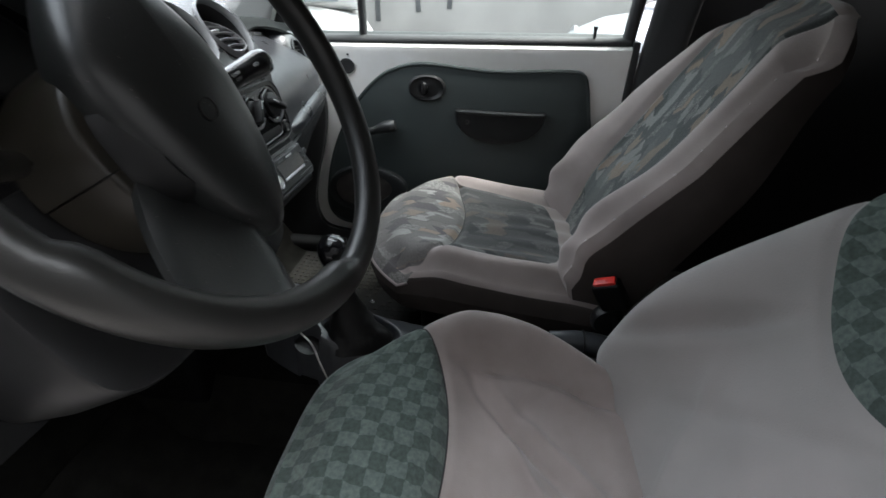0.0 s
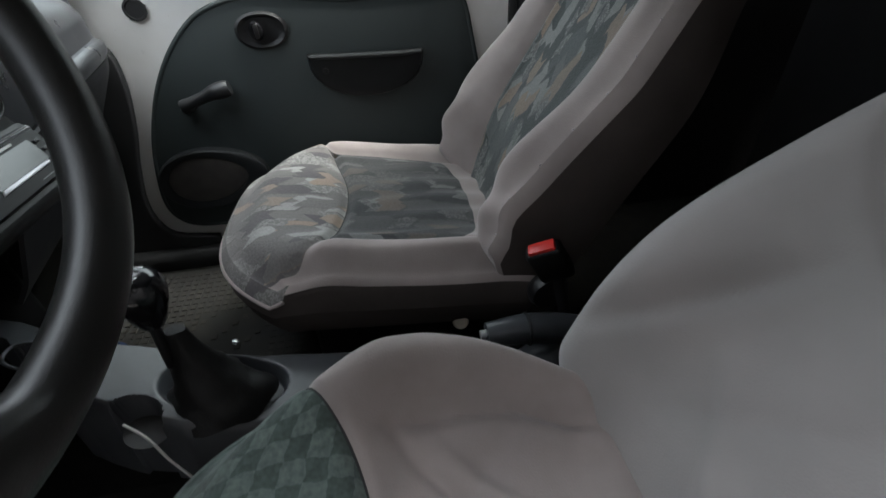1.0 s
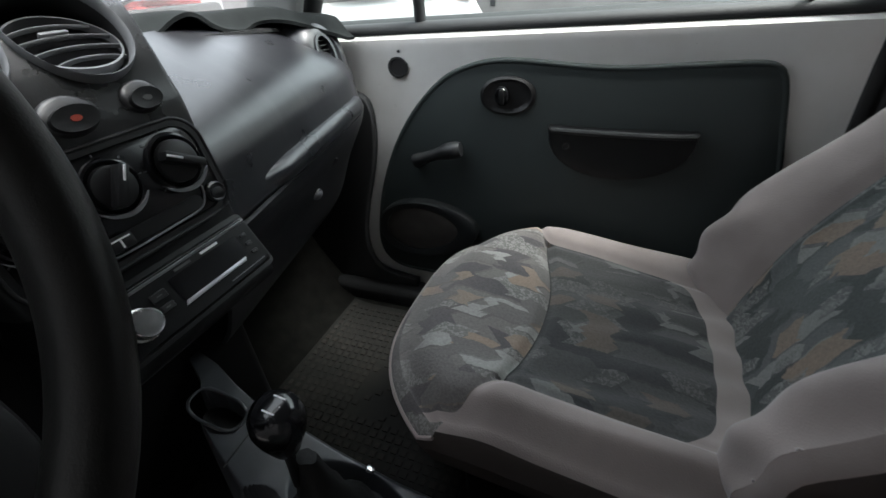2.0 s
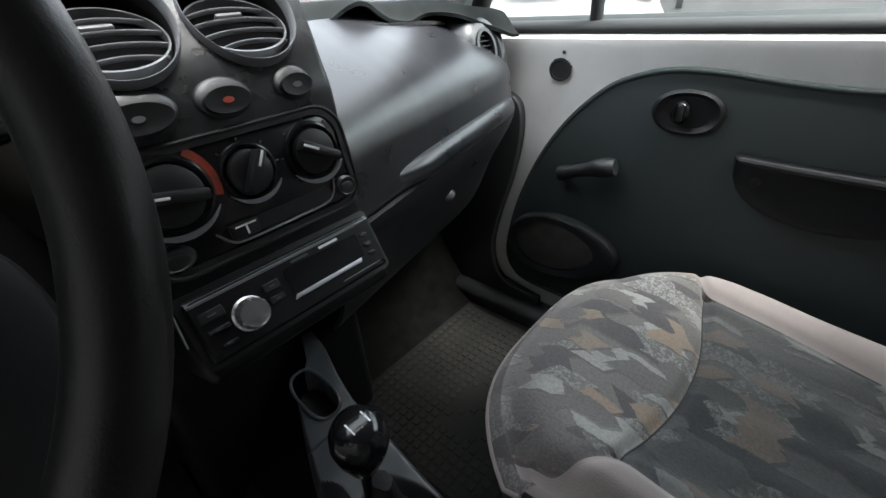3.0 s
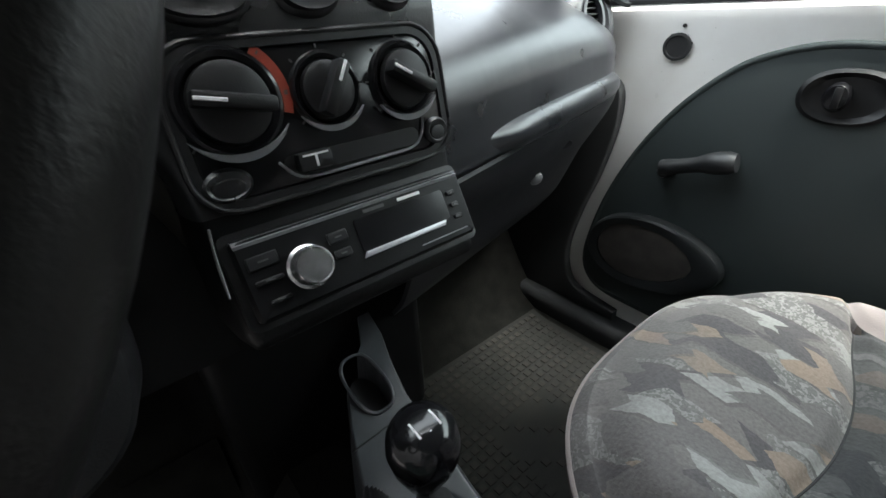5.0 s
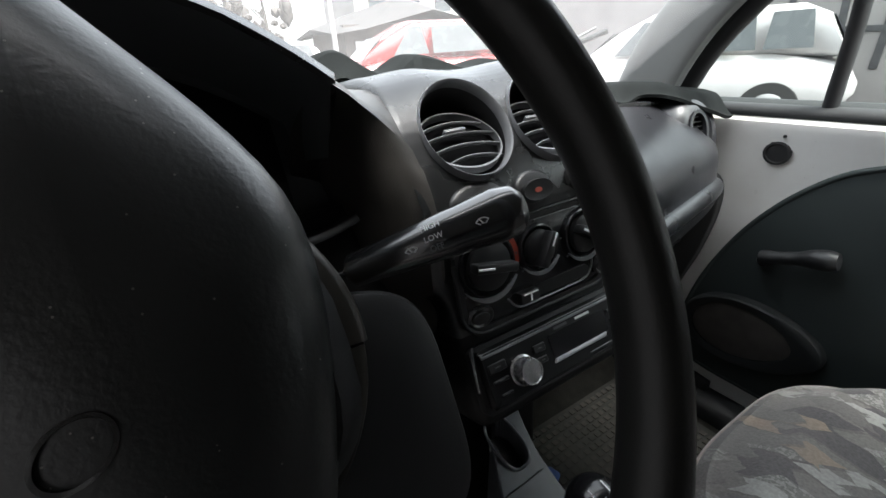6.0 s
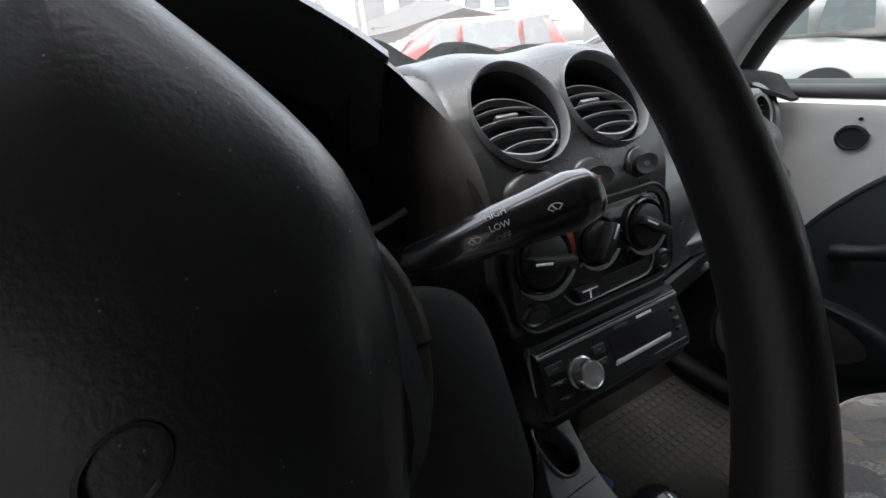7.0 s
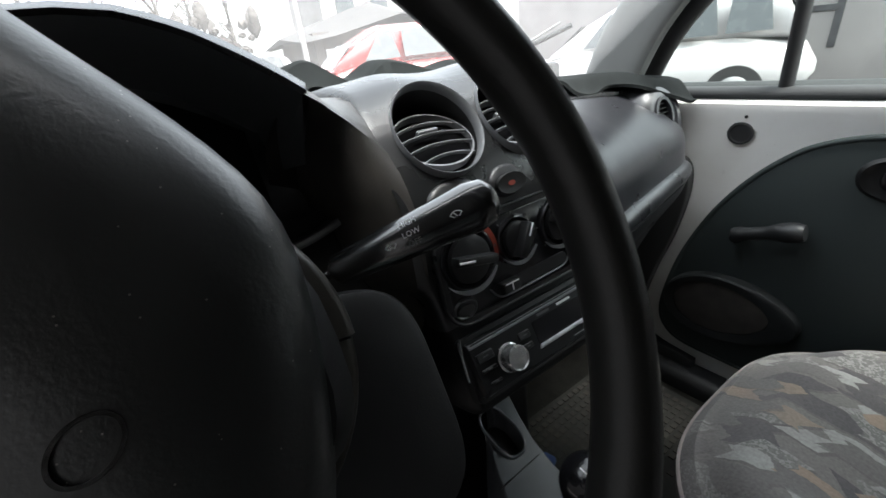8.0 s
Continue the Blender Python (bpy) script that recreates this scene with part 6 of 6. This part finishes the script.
def parked_car(loc, turn, paint, label, size=1.0, estate=False):
    """A small car: body, cabin, glass, wheels."""
    car = thing("parked_car", loc, label, "car", "parked cars")
    m = Matrix.Translation(loc) @ pose(0, 0, 0, 0, 0, turn) @ Matrix.Diagonal((size, size, size, 1))
    sec = [(-2.0, 0.45, 0.62, 0.74), (-1.9, 0.28, 0.80, 0.80), (-1.2, 0.22, 0.92, 0.84), (0.6, 0.22, 0.95, 0.84), (1.5, 0.24, 0.82, 0.82), (1.9, 0.30, 0.66, 0.76), (2.0, 0.40, 0.55, 0.70)]
    rings = [[(x, y * w_, z0 + (z1 - z0) * (z + 1) / 2) for y, z in oval(2, 2, 24, 5)] for x, z0, z1, w_ in sec]
    part("body", put(loft(rings), m), paint, car)
    back = -1.85 if estate else -1.45
    cab = [(back, 0.90, 0.80), (back + 0.20, 1.30, 0.70), (back + 0.45, 1.42, 0.64), (0.15, 1.44, 0.63), (0.55, 1.25, 0.68), (1.0, 0.92, 0.78)]
    part("roof", put(loft([[(x, y * w_, lerp(0.85, zt, (z + 1) / 2)) for y, z in oval(2, 2, 24, 6)] for x, zt, w_ in cab]), m), paint, car)
    for s in (-1, 1):
        for x0, x1 in ((back + 0.30, back + 0.75), (back + 0.82, -0.10), (-0.03, 0.52)):
            part("side_window", put(loft([[(x, s * (lerp(0.80, 0.66, t) + 0.02), lerp(0.96, 1.34, t)) for x in (x0 + 0.06 * t, x1 - (0.30 if x1 > 0.3 else 0.03) * t)] for t in (0, 1)], cap=False, closed=False), m), M_CARGLASS, car, smooth=False)
        for x in (-1.25, 1.2):
            wh = part("wheel", put(lathe([(0.20, -0.09), (0.30, -0.09), (0.31, -0.05), (0.31, 0.05), (0.30, 0.09), (0.20, 0.09)], 28), m @ frame_m((x, s * 0.76, 0.31), (0, 1, 0))), M_TYRE, car)
            part("hub_cap", put(lathe([(0.19, 0.085), (0.17, 0.10), (0.03, 0.105)], 20), m @ frame_m((x, s * 0.76, 0.31), (0, s, 0))), M_METAL, wh)
    for x, z0, z1, w_, tl in ((0.60, 0.94, 1.24, 0.60, 0.36), (back + 0.02, 0.95, 1.28, 0.62, 0.18)):
        sg = 1 if x > 0 else -1
        part("screen", put(loft([[(x + (tl - 0.36 if x > 0 else 0) * t + sg * lerp(0.36 if x > 0 else 0.02, 0.02 if x > 0 else -0.16, t), y, lerp(z0, z1, t)) for y in (-lerp(0.70, w_, t), lerp(0.70, w_, t))] for t in (0, 1)], cap=False, closed=False), m), M_CARGLASS, car, smooth=False)
    for s in (-1, 1):
        part("headlight", put(slab(oval(0.30, 0.16, 20), 0, 0.05, 0.01), m @ frame_m((1.86, s * 0.52, 0.62), (1, 0, 0.2), (0, 1, 0))), M_SILVER, car)
    return car


parked_car((4.3, 8.6, GROUND), 168, M_REDCAR, "red hatchback parked beyond the bonnet", 1.20, True)
parked_car((1.5, 10.8, GROUND), 183, M_WHITECAR, "white hatchback parked in the second row", 1.1)
parked_car((6.0, 4.2, GROUND), 112, M_WHITECAR, "white estate car parked near the wall", estate=True)
parked_car((5.4, -2.6, GROUND), 92, M_SILVERCAR, "silver saloon car parked alongside")
parked_car((-2.2, 9.5, GROUND), 185, M_SILVERCAR, "silver hatchback parked in the row ahead")
wallthing = thing("garage_building", (9, 8, GROUND), "pale rendered garage building with dark daubed strokes on it", "building")
part("wall", box((8.0, -12, GROUND), (8.3, 8.5, 3.6)), M_WALL, wallthing, smooth=False)
part("roof_edge", box((7.7, -12.2, 3.6), (8.7, 8.7, 3.8)), M_ROOF, wallthing, smooth=False)
# big daubed strokes on the wall, too broken to read
random.seed(21)
for y, z, tall, lean in ((1.2, 0.55, 0.9, 3), (1.75, 0.5, 0.95, -4), (2.5, 0.35, 1.1, 2), (2.95, 0.40, 1.0, -3), (3.7, 0.45, 1.05, 5), (4.2, 0.40, 1.1, 0), (5.0, 0.5, 0.9, -6), (2.2, 1.85, 0.8, 4), (2.8, 1.9, 0.75, -2), (3.6, 1.9, 0.8, 12), (3.95, 1.9, 0.8, -12), (1.4, 1.85, 0.8, 0)):
    part("lettering_bar", put(box((-0.012, -0.045, 0), (0.006, 0.045, tall), 0.004, 1), pose(7.995, y, z, lean, 0, 0)), M_LADDER, wallthing, smooth=False)
for y, z, wide in ((1.2, 0.98, 0.55), (2.5, 0.85, 0.45), (3.7, 0.55, 0.5), (3.7, 0.98, 0.42), (3.7, 1.45, 0.5), (1.4, 2.6, 0.6), (2.2, 2.6, 0.6), (1.4, 2.25, 0.5), (5.0, 0.95, 0.4)):
    part("lettering_bar", put(box((-0.012, 0, -0.04), (0.006, wide, 0.04), 0.004, 1), pose(7.994, y, z, random.uniform(-3, 3), 0, 0)), M_LADDER, wallthing, smooth=False)
shed = thing("timber_house", (11, 19, GROUND), "low grey timber house with a dark shallow pitched roof", "house")
part("wall", box((6.6, 18, GROUND), (15.4, 22, 2.1)), M_WALLDARK, shed, smooth=False)
part("roof", loft([[(x, 17.2, z0), (x, 20, z1), (x, 22.8, z0), (x, 20, z1 - 0.2)] for x, z0, z1 in ((5.9, 1.75, 2.1), (7.2, 1.9, 2.5), (10.2, 2.5, 3.3), (13.2, 1.9, 2.5), (16.0, 1.75, 2.1))]), M_ROOF, shed, "dark weathered roof", smooth=False)
for x in (7.0, 8.2, 9.4, 11.4, 13.0):
    w_ = part("window", box((x, 17.94, 0.75), (x + 0.8, 18.02, 1.5)), M_WHITECAR, shed, "pale window")
    part("window_frame", join(box((x - 0.06, 17.9, 0.69), (x + 0.86, 17.95, 0.75)), box((x - 0.06, 17.9, 1.5), (x + 0.86, 17.95, 1.56)), box((x + 0.37, 17.9, 0.75), (x + 0.43, 17.95, 1.5))), M_WALLDARK, w_, smooth=False)
tall = thing("pale_house", (15, 27, GROUND), "pale two-storey house behind the timber house", "house")
part("wall", box((10.5, 26, GROUND), (21, 31, 5.6)), M_WALL, tall, smooth=False)
part("roof", loft([[(x, 25.4, 5.6), (x, 28.5, 7.4), (x, 31.6, 5.6), (x, 28.5, 7.2)] for x in (10.0, 21.5)]), M_ROOF, tall, smooth=False)
for x in (11.4, 13.6, 15.8, 18.0):
    w_ = part("window", box((x, 25.94, 3.2), (x + 1.1, 26.02, 4.5)), M_CARGLASS, tall, "dark upper window", smooth=False)
    part("window_frame", join(box((x - 0.08, 25.9, 3.12), (x + 1.18, 25.95, 3.2)), box((x - 0.08, 25.9, 4.5), (x + 1.18, 25.95, 4.58))), M_WHITECAR, w_, smooth=False)


def bare_tree(x, y, tall_, seed):
    """A leafless tree: trunk, limbs and many twigs."""
    rng = random.Random(seed)
    tree = thing("bare_tree", (x, y, GROUND), "grey leafless tree in the haze", "tree", "far trees")
    base = Vector((x, y, GROUND))
    trunk = [base + Vector((0.15 * math.sin(2 * t + seed), 0, tall_ * t)) for t in np.linspace(0, 1, 8)]
    part("trunk", tube(trunk, lambda t: 0.16 * (1 - 0.8 * t), 8), M_BARK, tree, "grey-brown trunk")
    twigs = []
    for k in range(16):
        p = trunk[2].lerp(trunk[7], k / 15)
        d = Vector((rng.uniform(-1, 1), rng.uniform(-1, 1), rng.uniform(0.5, 1.2))).normalized()
        q = p + d * rng.uniform(1.0, 2.2)
        twigs.append(tube([p, p.lerp(q, 0.5) + Vector((0, 0, 0.1)), q], lambda t: 0.05 * (1 - 0.7 * t), 5))
        for _ in range(9):
            a = p.lerp(q, rng.uniform(0.3, 1))
            e = Vector((rng.uniform(-1, 1), rng.uniform(-1, 1), rng.uniform(-0.2, 1.0))).normalized()
            twigs.append(tube([a, a + e * rng.uniform(0.5, 1.2)], lambda t: 0.018 * (1 - 0.6 * t), 4))
    part("crown", join(*twigs), M_BARK, tree, "bare grey limbs and twigs")


for k, (x, y, h) in enumerate(((-9, 25, 6), (-6.5, 22, 5.5), (-4.2, 26, 6.5), (-2.0, 23, 6), (0.2, 25, 6.5), (2.2, 22.5, 5.5), (4.0, 26, 6.5), (6.2, 28, 7))):
    bare_tree(x, y, h, k + 3)
hedge = []
random.seed(8)
for k in range(900):
    x, y, z = random.uniform(-16, 7.5), random.uniform(27, 31), GROUND + random.uniform(0, 1) ** 1.4 * (3.2 + 1.4 * math.sin(k % 7))
    r_ = random.uniform(0.15, 0.45)
    bm = bmesh.new()
    bmesh.ops.create_icosphere(bm, subdivisions=1, radius=r_, matrix=Matrix.Translation((x, y, z)) @ Matrix.Diagonal((1, 1, random.uniform(0.8, 2.2), 1)))
    hedge.append(bm)
solo("far_scrub", join(*hedge), M_BARK, (-4, 29, GROUND), "grey winter scrub at the end of the yard", "scrub", kind="stuff")
post = thing("lamp_post", (4.9, 14.5, GROUND), "pale concrete lamp post beyond the cars", "lamp post")
part("post", tube([(4.9, 14.5, GROUND), (4.9, 14.5, 5.5)], lambda t: 0.09 - 0.03 * t, 10), M_WALL, post)
